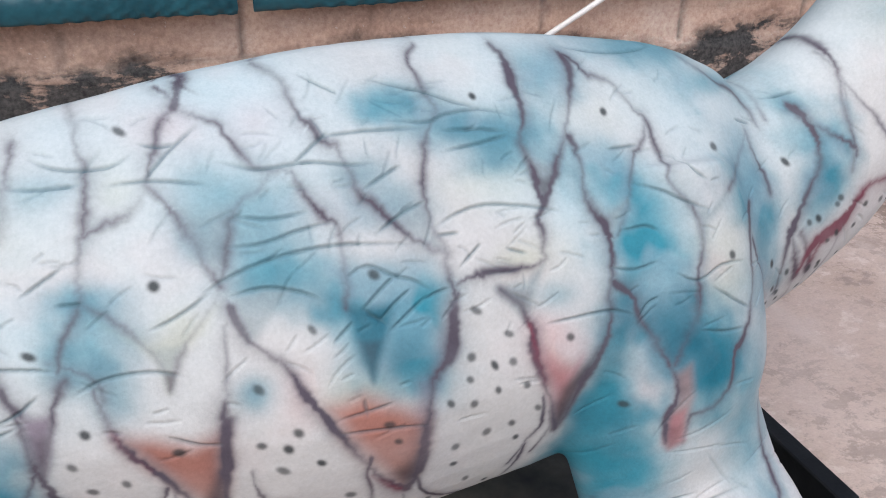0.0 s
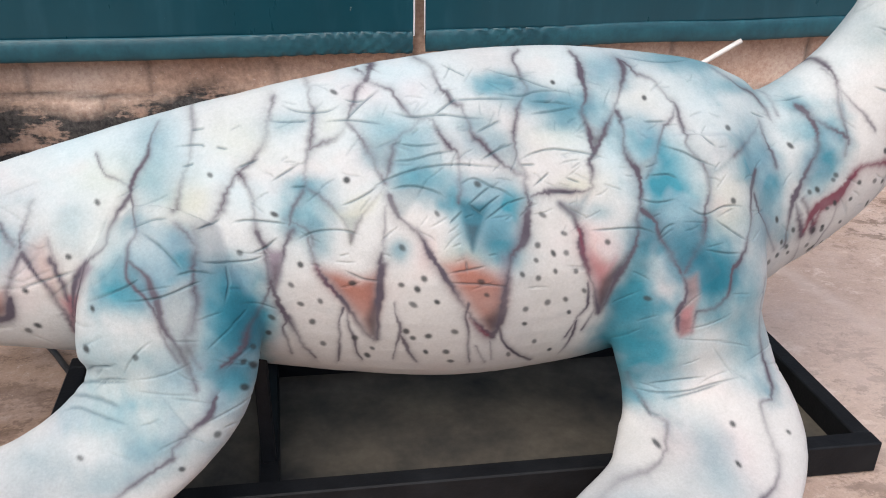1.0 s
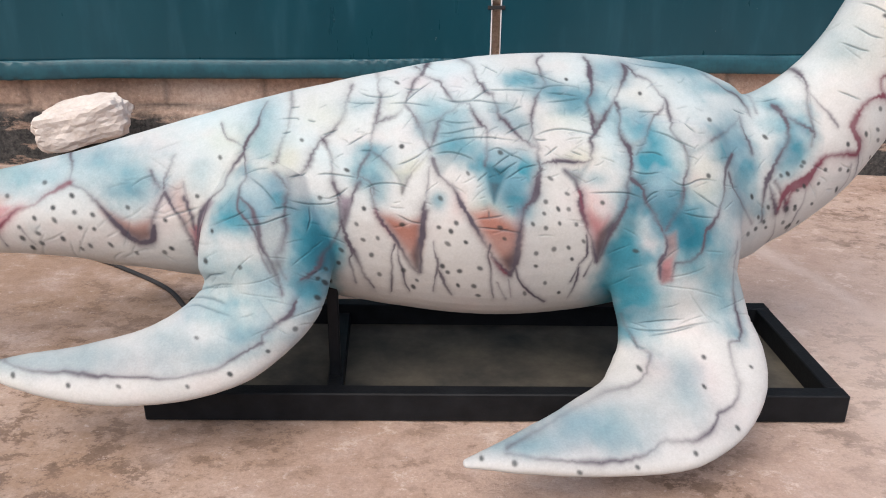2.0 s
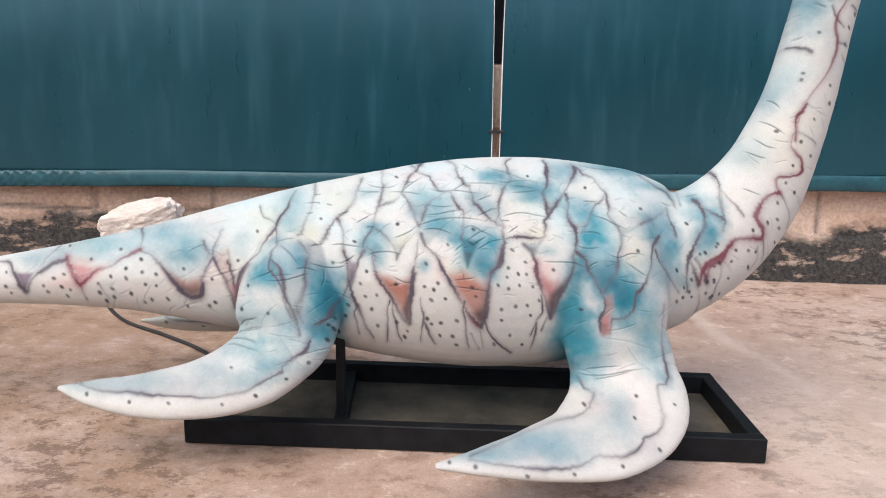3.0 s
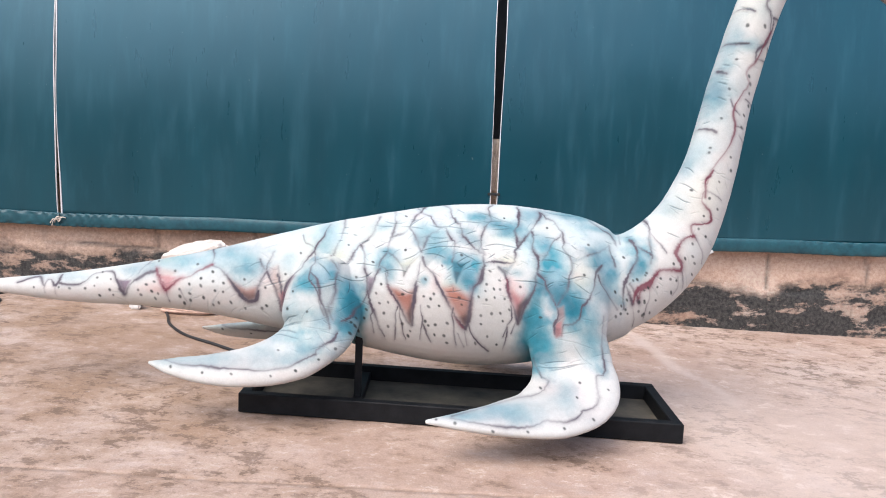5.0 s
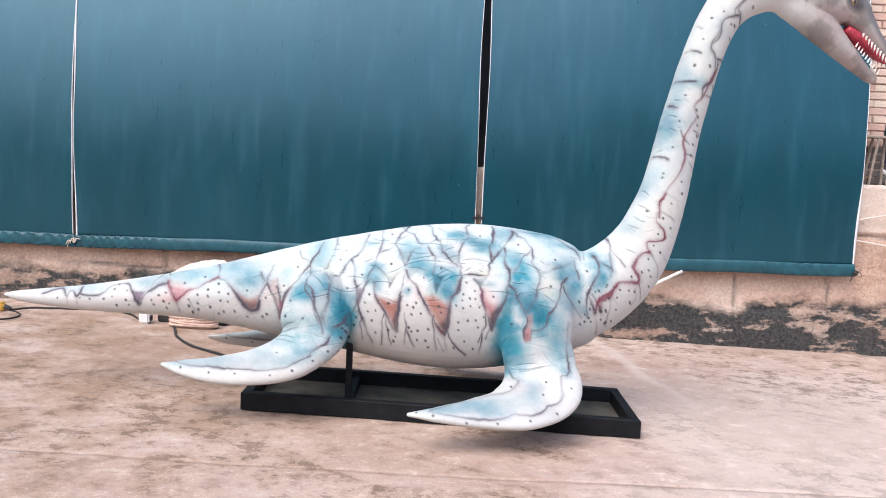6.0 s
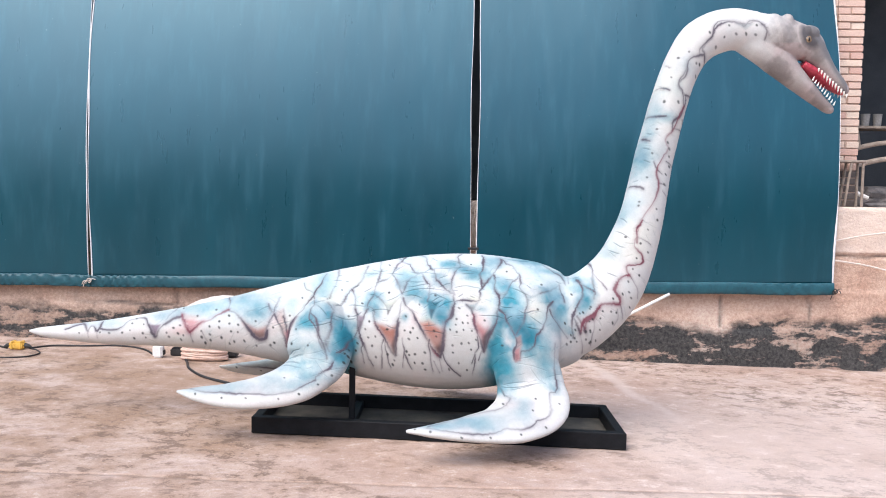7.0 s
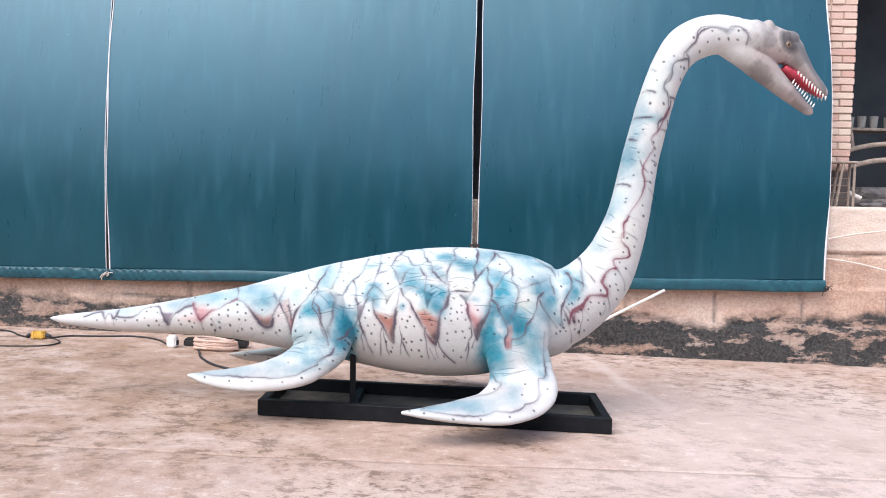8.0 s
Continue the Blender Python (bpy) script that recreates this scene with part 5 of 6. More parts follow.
dots(0.0070, [(0.377, 1.036), (0.363, 0.973), (0.398, 0.953), (0.427, 0.952), (0.359, 0.941), (0.328, 0.913), (0.365, 0.902), (0.403, 0.914), (0.450, 0.910), (0.393, 0.843), (0.434, 0.847), (0.448, 0.814), (0.475, 0.864), (0.343, 0.832), (0.346, 0.796), (0.380, 0.746), (0.428, 0.715), (0.326, 0.714), (0.521, 0.969), (0.621, 0.835), (0.821, 1.041), (0.852, 1.206), (0.651, 1.281), (1.029, 1.160), (-0.200, 0.848), (-0.210, 0.812), (-0.240, 0.797), (-0.259, 0.772), (1.135, 1.084), (1.092, 1.052), (1.148, 1.017), (0.986, 0.987), (1.050, 0.914), (0.423, 0.994), (1.148, 0.905), (1.138, 0.959)])
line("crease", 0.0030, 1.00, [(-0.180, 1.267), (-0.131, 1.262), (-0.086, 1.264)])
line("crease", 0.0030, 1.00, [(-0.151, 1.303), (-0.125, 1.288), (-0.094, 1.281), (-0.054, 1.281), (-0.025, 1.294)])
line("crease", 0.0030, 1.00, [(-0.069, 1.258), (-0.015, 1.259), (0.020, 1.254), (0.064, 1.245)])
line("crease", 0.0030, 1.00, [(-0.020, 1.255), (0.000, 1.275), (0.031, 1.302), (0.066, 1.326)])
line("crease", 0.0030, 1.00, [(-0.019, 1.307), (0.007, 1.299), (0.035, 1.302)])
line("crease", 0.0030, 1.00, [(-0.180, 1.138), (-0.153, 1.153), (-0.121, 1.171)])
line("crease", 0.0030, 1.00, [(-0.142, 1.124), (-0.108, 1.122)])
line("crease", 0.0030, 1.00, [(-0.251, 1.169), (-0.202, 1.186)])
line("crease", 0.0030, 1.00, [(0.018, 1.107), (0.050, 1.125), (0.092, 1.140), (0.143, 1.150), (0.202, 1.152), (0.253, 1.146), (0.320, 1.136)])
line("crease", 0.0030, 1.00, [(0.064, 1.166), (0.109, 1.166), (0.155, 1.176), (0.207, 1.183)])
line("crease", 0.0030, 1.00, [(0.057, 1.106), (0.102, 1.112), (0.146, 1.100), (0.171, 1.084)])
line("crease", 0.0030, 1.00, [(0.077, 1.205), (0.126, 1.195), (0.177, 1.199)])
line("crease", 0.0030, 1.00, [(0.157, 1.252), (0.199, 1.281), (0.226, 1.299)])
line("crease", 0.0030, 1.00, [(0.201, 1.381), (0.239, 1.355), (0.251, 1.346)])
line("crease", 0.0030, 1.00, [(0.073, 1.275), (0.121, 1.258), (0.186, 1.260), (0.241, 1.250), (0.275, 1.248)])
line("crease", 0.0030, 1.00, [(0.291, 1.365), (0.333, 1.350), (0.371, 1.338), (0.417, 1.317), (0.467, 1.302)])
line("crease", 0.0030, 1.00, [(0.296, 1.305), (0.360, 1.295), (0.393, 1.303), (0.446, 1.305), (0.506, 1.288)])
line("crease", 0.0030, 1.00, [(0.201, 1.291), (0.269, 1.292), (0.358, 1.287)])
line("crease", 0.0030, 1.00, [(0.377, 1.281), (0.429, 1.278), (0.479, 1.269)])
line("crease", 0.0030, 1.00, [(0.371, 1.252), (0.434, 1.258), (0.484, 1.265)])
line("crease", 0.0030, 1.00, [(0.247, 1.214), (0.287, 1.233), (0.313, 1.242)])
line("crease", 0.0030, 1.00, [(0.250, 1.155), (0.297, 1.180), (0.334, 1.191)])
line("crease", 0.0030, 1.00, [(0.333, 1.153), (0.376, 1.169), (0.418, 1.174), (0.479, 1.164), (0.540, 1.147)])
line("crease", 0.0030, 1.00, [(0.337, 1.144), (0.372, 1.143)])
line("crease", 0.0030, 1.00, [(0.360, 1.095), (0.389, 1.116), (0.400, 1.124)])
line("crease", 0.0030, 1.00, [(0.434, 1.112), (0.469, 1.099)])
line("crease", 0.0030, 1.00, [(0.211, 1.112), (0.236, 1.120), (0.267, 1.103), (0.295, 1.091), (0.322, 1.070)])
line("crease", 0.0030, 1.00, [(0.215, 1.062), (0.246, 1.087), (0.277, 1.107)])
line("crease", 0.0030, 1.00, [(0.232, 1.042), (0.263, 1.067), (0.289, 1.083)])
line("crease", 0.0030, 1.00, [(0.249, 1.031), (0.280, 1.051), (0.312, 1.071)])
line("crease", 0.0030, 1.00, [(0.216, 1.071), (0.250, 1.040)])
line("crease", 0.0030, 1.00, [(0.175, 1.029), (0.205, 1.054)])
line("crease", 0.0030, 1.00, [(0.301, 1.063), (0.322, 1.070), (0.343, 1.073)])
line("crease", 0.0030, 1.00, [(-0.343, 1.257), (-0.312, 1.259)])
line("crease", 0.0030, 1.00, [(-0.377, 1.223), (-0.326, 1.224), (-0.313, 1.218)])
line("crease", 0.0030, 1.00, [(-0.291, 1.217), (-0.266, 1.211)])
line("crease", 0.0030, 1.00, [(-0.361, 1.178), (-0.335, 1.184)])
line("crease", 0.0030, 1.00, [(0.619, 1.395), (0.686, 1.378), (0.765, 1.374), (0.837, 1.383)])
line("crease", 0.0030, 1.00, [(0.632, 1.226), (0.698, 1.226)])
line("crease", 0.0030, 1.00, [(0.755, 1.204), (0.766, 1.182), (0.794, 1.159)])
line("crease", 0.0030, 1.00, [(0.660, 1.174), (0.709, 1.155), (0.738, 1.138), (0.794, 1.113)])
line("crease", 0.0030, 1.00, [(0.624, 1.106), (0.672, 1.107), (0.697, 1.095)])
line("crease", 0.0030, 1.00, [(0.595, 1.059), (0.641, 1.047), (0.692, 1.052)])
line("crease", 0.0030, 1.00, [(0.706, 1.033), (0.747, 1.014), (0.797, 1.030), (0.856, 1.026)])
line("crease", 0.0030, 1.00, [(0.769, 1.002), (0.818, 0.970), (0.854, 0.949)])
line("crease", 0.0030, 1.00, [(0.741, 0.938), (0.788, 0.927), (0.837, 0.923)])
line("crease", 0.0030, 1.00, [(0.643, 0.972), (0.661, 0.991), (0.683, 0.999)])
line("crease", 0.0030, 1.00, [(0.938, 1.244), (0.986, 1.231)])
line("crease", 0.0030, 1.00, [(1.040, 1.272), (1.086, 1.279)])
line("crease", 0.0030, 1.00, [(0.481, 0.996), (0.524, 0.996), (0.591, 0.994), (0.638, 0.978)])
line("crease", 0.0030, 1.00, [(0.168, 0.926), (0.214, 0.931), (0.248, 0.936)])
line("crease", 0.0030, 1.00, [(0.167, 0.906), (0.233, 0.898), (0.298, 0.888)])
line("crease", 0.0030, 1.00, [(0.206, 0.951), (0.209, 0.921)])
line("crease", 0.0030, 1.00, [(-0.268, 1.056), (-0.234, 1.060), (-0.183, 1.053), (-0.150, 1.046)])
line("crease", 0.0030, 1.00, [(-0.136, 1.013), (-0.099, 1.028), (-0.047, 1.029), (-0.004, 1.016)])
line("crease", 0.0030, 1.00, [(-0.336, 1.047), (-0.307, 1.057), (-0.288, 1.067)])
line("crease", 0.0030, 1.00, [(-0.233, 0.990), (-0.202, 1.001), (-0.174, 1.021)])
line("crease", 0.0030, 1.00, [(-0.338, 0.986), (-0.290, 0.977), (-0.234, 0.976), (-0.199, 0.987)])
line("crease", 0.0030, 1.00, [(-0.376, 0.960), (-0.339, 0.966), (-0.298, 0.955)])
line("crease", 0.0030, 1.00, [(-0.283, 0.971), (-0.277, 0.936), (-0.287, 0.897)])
line("crease", 0.0030, 1.00, [(-0.042, 1.078), (-0.001, 1.093), (0.041, 1.117)])
line("crease", 0.0030, 1.00, [(-0.046, 0.945), (-0.003, 0.923), (0.028, 0.918)])
# fore flipper and foot of the neck
line("vein", 0.0100, 0.55, [(0.920, 0.856), (0.917, 0.785), (0.914, 0.713), (0.923, 0.659), (0.925, 0.615), (0.911, 0.581), (0.880, 0.570), (0.878, 0.508), (0.876, 0.460), (0.844, 0.423), (0.798, 0.410), (0.775, 0.382), (0.722, 0.356), (0.670, 0.354), (0.620, 0.353), (0.581, 0.333), (0.530, 0.321), (0.464, 0.320), (0.400, 0.322), (0.337, 0.328), (0.275, 0.336), (0.221, 0.346)])
line("vein", 0.0080, 0.40, [(0.223, 0.355), (0.267, 0.370), (0.339, 0.395), (0.434, 0.430), (0.529, 0.460), (0.590, 0.471), (0.631, 0.493), (0.665, 0.540), (0.644, 0.556)])
line("vein", 0.0090, 0.50, [(0.600, 0.653), (0.612, 0.616), (0.625, 0.590), (0.636, 0.559)])
line("crease", 0.0042, 1.00, [(0.612, 0.616), (0.650, 0.608), (0.715, 0.609), (0.784, 0.623), (0.857, 0.634)])
line("crease", 0.0042, 1.00, [(0.664, 0.591), (0.731, 0.605), (0.820, 0.629)])
line("crease", 0.0042, 1.00, [(0.617, 0.590), (0.637, 0.564), (0.663, 0.557)])
line("crease", 0.0042, 1.00, [(0.634, 0.626), (0.700, 0.635), (0.769, 0.640)])
sprays("blue", 0.75, [(0.630, 0.681, 0.070, 0.063), (0.581, 0.753, 0.030, 0.063)])
sprays("blue", 0.45, [(0.871, 0.731, 0.034, 0.089), (0.327, 0.361, 0.096, 0.020), (0.481, 0.383, 0.090, 0.033), (0.422, 0.403, 0.073, 0.020)])
sprays("blue", 0.32, [(0.745, 0.509, 0.033, 0.044), (0.721, 0.446, 0.034, 0.026), (0.254, 0.355, 0.055, 0.010)])
sprays("grey", 0.28, [(0.589, 0.408, 0.099, 0.038), (0.694, 0.464, 0.067, 0.051), (0.408, 0.359, 0.097, 0.021)])
sprays("pink", 0.25, [(0.791, 0.493, 0.034, 0.043), (0.406, 0.352, 0.065, 0.013), (0.679, 0.508, 0.041, 0.031)])
dots(0.0072, [(0.626, 0.508), (0.803, 0.538), (0.781, 0.467), (0.929, 0.511), (0.842, 0.371), (0.705, 0.324), (0.546, 0.302), (0.398, 0.297), (0.237, 0.324), (0.157, 0.336)])
line("vein", 0.0120, 0.85, [(1.041, 1.024), (1.062, 0.979), (1.082, 0.943)])
line("red_vein", 0.0140, 1.00, [(1.082, 0.952), (1.092, 0.996), (1.117, 1.023), (1.155, 1.032), (1.173, 1.068), (1.195, 1.098), (1.244, 1.109), (1.300, 1.111), (1.307, 1.133), (1.285, 1.164), (1.273, 1.185), (1.286, 1.221), (1.303, 1.248), (1.330, 1.266), (1.359, 1.271)])
line("red_vein", 0.0090, 0.80, [(1.359, 1.271), (1.345, 1.301), (1.352, 1.323), (1.401, 1.328), (1.439, 1.344), (1.435, 1.381), (1.404, 1.413), (1.386, 1.439), (1.399, 1.481), (1.400, 1.524), (1.417, 1.548), (1.431, 1.572)])
line("vein", 0.0060, 0.60, [(1.366, 1.266), (1.389, 1.233), (1.415, 1.201), (1.421, 1.160)])
line("vein", 0.0070, 0.60, [(1.313, 1.107), (1.327, 1.073), (1.336, 1.043)])
line("vein", 0.0070, 0.50, [(1.408, 1.481), (1.449, 1.465), (1.486, 1.447)])
line("vein", 0.0070, 0.50, [(1.143, 1.343), (1.157, 1.304), (1.174, 1.262), (1.205, 1.223), (1.230, 1.185)])
line("vein", 0.0070, 0.45, [(1.161, 1.283), (1.156, 1.224), (1.156, 1.131)])
line("vein", 0.0050, 0.50, [(1.080, 0.934), (1.099, 0.889), (1.107, 0.853)])
line("vein", 0.0050, 0.50, [(1.153, 1.023), (1.160, 0.970), (1.152, 0.935), (1.150, 0.890)])
line("vein", 0.0050, 0.50, [(1.296, 1.079), (1.304, 1.036), (1.285, 1.001)])
line("crease", 0.0042, 1.00, [(1.313, 1.613), (1.332, 1.595), (1.350, 1.565)])
line("crease", 0.0042, 1.00, [(1.269, 1.474), (1.307, 1.437), (1.338, 1.424)])
line("crease", 0.0042, 1.00, [(1.239, 1.432), (1.278, 1.404), (1.307, 1.391)])
line("crease", 0.0042, 1.00, [(1.226, 1.288), (1.293, 1.257)])
line("crease", 0.0042, 1.00, [(1.287, 1.538), (1.322, 1.511), (1.367, 1.469)])
sprays("blue", 0.45, [(1.094, 1.123, 0.035, 0.046)])
sprays("blue", 0.29, [(1.321, 1.599, 0.020, 0.035)])
sprays("blue", 0.30, [(1.264, 1.407, 0.042, 0.034)])
dots(0.0072, [(1.408, 1.658), (1.339, 1.487), (1.464, 1.524), (1.422, 1.447), (1.470, 1.404), (1.401, 1.365), (1.380, 1.305), (1.422, 1.275), (1.355, 1.235), (1.266, 1.135), (1.323, 1.165), (1.362, 1.179), (1.378, 1.151), (1.206, 1.063), (1.194, 1.024), (1.257, 1.064), (1.272, 1.009)])
dots(0.0070, [(1.130, 1.073), (1.073, 1.047), (1.130, 1.005), (1.112, 0.952), (1.140, 0.952), (1.196, 0.967), (1.025, 0.928), (1.027, 0.894), (1.063, 0.898), (1.117, 0.913), (1.142, 0.899), (1.179, 0.914), (1.003, 0.879), (1.050, 0.957), (1.376, 1.103), (1.290, 1.062)])
line("red_vein", 0.0085, 0.70, [(1.400, 1.451), (1.403, 1.513), (1.428, 1.586), (1.483, 1.660), (1.513, 1.732), (1.518, 1.777), (1.502, 1.842), (1.534, 1.913), (1.568, 1.966), (1.548, 2.016), (1.592, 2.067), (1.625, 2.140), (1.657, 2.203)])
line("vein", 0.0080, 0.60, [(1.657, 2.203), (1.642, 2.270), (1.615, 2.313), (1.653, 2.375), (1.667, 2.430), (1.724, 2.464), (1.735, 2.499), (1.794, 2.558), (1.807, 2.616), (1.850, 2.643), (1.942, 2.634), (1.975, 2.612), (2.010, 2.644), (2.060, 2.638), (2.102, 2.592), (2.097, 2.551)])
line("vein", 0.0050, 0.50, [(1.591, 2.073), (1.643, 2.086)])
line("vein", 0.0050, 0.50, [(1.518, 1.777), (1.566, 1.776)])
line("crease", 0.0060, 1.00, [(1.506, 2.327), (1.536, 2.302), (1.565, 2.286)])
line("crease", 0.0060, 1.00, [(1.466, 2.161), (1.513, 2.140), (1.554, 2.131)])
line("crease", 0.0060, 1.00, [(1.430, 2.032), (1.457, 2.025)])
line("crease", 0.0060, 1.00, [(1.376, 1.803), (1.409, 1.802)])
sprays("blue", 0.33, [(1.554, 2.131, 0.033, 0.025), (1.417, 1.941, 0.026, 0.064)])
sprays("blue", 0.20, [(1.487, 2.229, 0.028, 0.052)])


def wrinkle(cx0, cx1, h0, h1, count, length, turn):
    """Fine skin wrinkles: short bent strokes."""
    rng = np.random.RandomState(count)
    for _ in range(count):
        x, h, a = rng.uniform(cx0, cx1), rng.uniform(h0, h1), rng.normal(turn, 0.5)
        n, ln, bend = 4, length * rng.uniform(0.5, 1.5), rng.normal(0, 0.5)
        pts = []
        for k in range(n):
            pts.append((x, h))
            x, h, a = x + ln / n * math.cos(a), h + ln / n * math.sin(a), a + bend / n
        line("wrinkle", rng.uniform(0.004, 0.006), 0.6, pts)


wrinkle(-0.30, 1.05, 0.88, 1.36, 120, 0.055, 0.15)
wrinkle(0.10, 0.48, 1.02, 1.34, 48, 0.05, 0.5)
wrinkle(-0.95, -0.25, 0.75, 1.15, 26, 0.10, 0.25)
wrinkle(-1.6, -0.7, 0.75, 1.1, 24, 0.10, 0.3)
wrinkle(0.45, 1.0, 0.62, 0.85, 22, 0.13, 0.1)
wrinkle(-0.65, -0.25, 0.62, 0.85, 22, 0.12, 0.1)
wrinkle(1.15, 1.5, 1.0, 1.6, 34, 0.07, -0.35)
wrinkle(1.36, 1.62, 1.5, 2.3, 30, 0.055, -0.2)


def sampled(kind, fx, fh):
    if kind not in canvas:
        return np.zeros(len(fx))
    a = canvas[kind]
    i, j = np.clip(fx.astype(int), 0, CANVAS[0] - 2), np.clip(fh.astype(int), 0, CANVAS[1] - 2)
    u, v = fx - i, fh - j
    return a[i, j] * (1 - u) * (1 - v) + a[i + 1, j] * u * (1 - v) + a[i, j + 1] * (1 - u) * v + a[i + 1, j + 1] * u * v


def paint_skin(co):
    y = np.where(co[:, 1] <= MID, co[:, 1], 2 * MID - co[:, 1])
    h = y * math.sin(LEAN) + co[:, 2] * math.cos(LEAN)
    fx, fh = (co[:, 0] - GX) / STEP, (h - GH) / STEP
    x, z = co[:, 0], co[:, 2]
    soft = wave(x * 3.5, h * 3.5, 12.0, 4)
    fine = wave(x * 13, h * 13, 15.0, 4)
    col = np.tile([0.575, 0.575, 0.56], (nv, 1))

    def over(rgb, amount):
        nonlocal col
        a = np.clip(amount, 0, 1)[:, None]
        col = col * (1 - a) + np.array(rgb) * a

    flank = np.clip((h - 0.93 + 0.05 * soft) / 0.25, 0, 1) * (x < 1.25) + np.clip((0.02 - (x - 1.46 - (z - 1.3) * 0.16)) / 0.12, 0, 1) * (x >= 1.25) * (z < 2.2)
    over((0.47, 0.635, 0.675), flank * np.clip(0.25 + 0.42 * soft, 0, 0.75))
    over((0.66, 0.575, 0.56), np.clip(0.28 * fine - 0.08, 0, 0.3))
    over((0.63, 0.635, 0.545), np.clip(0.30 * wave(x * 4, h * 5, 21.0, 3) - 0.08, 0, 0.3))
    for kind, rgb in (("olive", (0.50, 0.52, 0.39)), ("pink", (0.66, 0.44, 0.43)), ("blue", (0.045, 0.25, 0.325)), ("teal", (0.010, 0.12, 0.175)), ("grey", (0.27, 0.33, 0.345)),
                      ("orange", (0.365, 0.168, 0.132)), ("red", (0.43, 0.10, 0.125)), ("purple", (0.15, 0.09, 0.145)), ("dark", (0.05, 0.035, 0.04)),
                      ("vein", (0.09, 0.077, 0.10)), ("red_vein", (0.17, 0.05, 0.075))):
        over(rgb, sampled(kind, fx, fh) * (1 + 0.12 * fine))
        if kind == "blue":
            over((0.03, 0.15, 0.21), sampled("blue", fx, fh) * np.clip(0.75 * wave(x * 8, h * 8, 33.0, 5) + 0.05, 0, 0.6))
            over((0.50, 0.50, 0.55), sampled("blue", fx, fh) * np.clip(0.6 * wave(x * 11, h * 11, 41.0, 4) - 0.1, 0, 0.22))
    # shade of the dented creases and wrinkles, put into the colour as dark teal
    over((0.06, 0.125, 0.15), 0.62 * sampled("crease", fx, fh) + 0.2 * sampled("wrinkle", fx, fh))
    over((0.035, 0.042, 0.045), sampled("dot", fx, fh))
    # the head is sprayed grey, darker round the eyes and along the snout ridge
    head = np.clip((x - 2.10 + 0.28 * (2.42 - z)) / 0.13, 0, 1) * (z > 1.85) * (x > 2.0)
    over((0.345, 0.31, 0.295), head * np.clip(0.9 + 0.1 * fine, 0, 1))
    over((0.42, 0.33, 0.32), head * np.clip(0.35 + 0.5 * wave(x * 8, z * 8, 5.0, 3), 0, 0.6) * (z < 2.3))
    over((0.17, 0.15, 0.145), head * np.clip(0.8 * wave(x * 13, z * 13, 17.0, 4) + 0.10, 0, 0.6))
    over((0.25, 0.235, 0.235), head * np.clip(wave(x * 16, z * 16, 31.0, 3) * 0.9 - 0.1, 0, 0.55) * np.clip((z - 2.27 + 0.6 * (x - 2.3)) / 0.06, 0, 1))
    over((0.075, 0.07, 0.075), np.clip(2.4 - 1.9 * np.hypot((x - 2.360 - 0.3 * (2.33 - z)) / 0.056, (z - 2.34) / 0.066), 0, 0.93))
    over((0.56, 0.50, 0.46), np.clip(1 - np.abs(np.hypot((x - 2.345 - 0.3 * (2.33 - z)) / 0.048, (z - 2.335) / 0.062) - 1.28) / 0.12, 0, 0.25) * (x < 2.37))
    ridge = 2.308 - 1.36 * (x - 2.436)
    over((0.17, 0.165, 0.17), head * np.clip(1.3 - np.abs(z - ridge + 0.012) / 0.04, 0, 0.88) * (x > 2.36) * (x < 2.61))
    over((0.20, 0.19, 0.19), np.clip(0.9 - np.hypot((x - 2.245) / 0.03, (z - 2.40) / 0.04), 0, 0.7) * np.clip(0.6 + fine, 0, 1))
    over((0.20, 0.17, 0.17), head * np.clip(1 - np.abs(np.hypot(x - 2.36, z - 2.19) - 0.035) / 0.008, 0, 0.5) * (x < 2.36))
    over((0.70, 0.66, 0.63), np.clip(1 - np.abs(x - 2.16 - 0.25 * (2.42 - z)) / 0.012, 0, 0.12) * (z > 2.28) * (x > 2.0))
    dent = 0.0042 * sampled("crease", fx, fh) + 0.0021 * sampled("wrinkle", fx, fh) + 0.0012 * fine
    # a raised collar behind the skull
    dent = dent - 0.008 * np.exp(-((x - 2.185 - 0.22 * (2.42 - z) + 0.012 * fine) / 0.026) ** 2) * np.clip((z - 2.2) / 0.1, 0, 1) * (x > 2.0)
    return col, dent


colour, dent = paint_skin(co)
normal = np.empty(nv * 3)
skin.vertices.foreach_get("normal", normal)
co = co - normal.reshape(-1, 3) * dent[:, None]
skin.vertices.foreach_set("co", co.ravel())
paint_attr = skin.attributes.new("paint", "FLOAT_COLOR", "POINT")
paint_attr.data.foreach_set("color", np.concatenate([colour, np.ones((nv, 1))], 1).astype(np.float32).ravel())
skin.update()


def make_skin_mat():
    m, nt, b = material("airbrushed_skin", 0.5, 0, 0.22)
    a = nt.nodes.new("ShaderNodeAttribute")
    a.attribute_name = "paint"
    grain = noise_tex(nt, 160, 4, 0.7)
    pores = noise_tex(nt, 28, 6, 0.7)
    c = mix(nt, 0.22, a.outputs["Color"], ramp(nt, grain, (0.3, 0.32), (0.7, 0.68)), "OVERLAY")
    c = mix(nt, 0.15, c, ramp(nt, pores, (0.3, 0.3), (0.7, 0.7)), "OVERLAY")
    nt.links.new(c, b.inputs["Base Color"])
    nt.links.new(ramp(nt, pores, (0.3, 0.5), (0.7, 0.68)), b.inputs["Roughness"])
    bump(nt, b, maths(nt, "ADD", maths(nt, "MULTIPLY", grain, 0.35), pores), 0.35, 0.004)
    return m


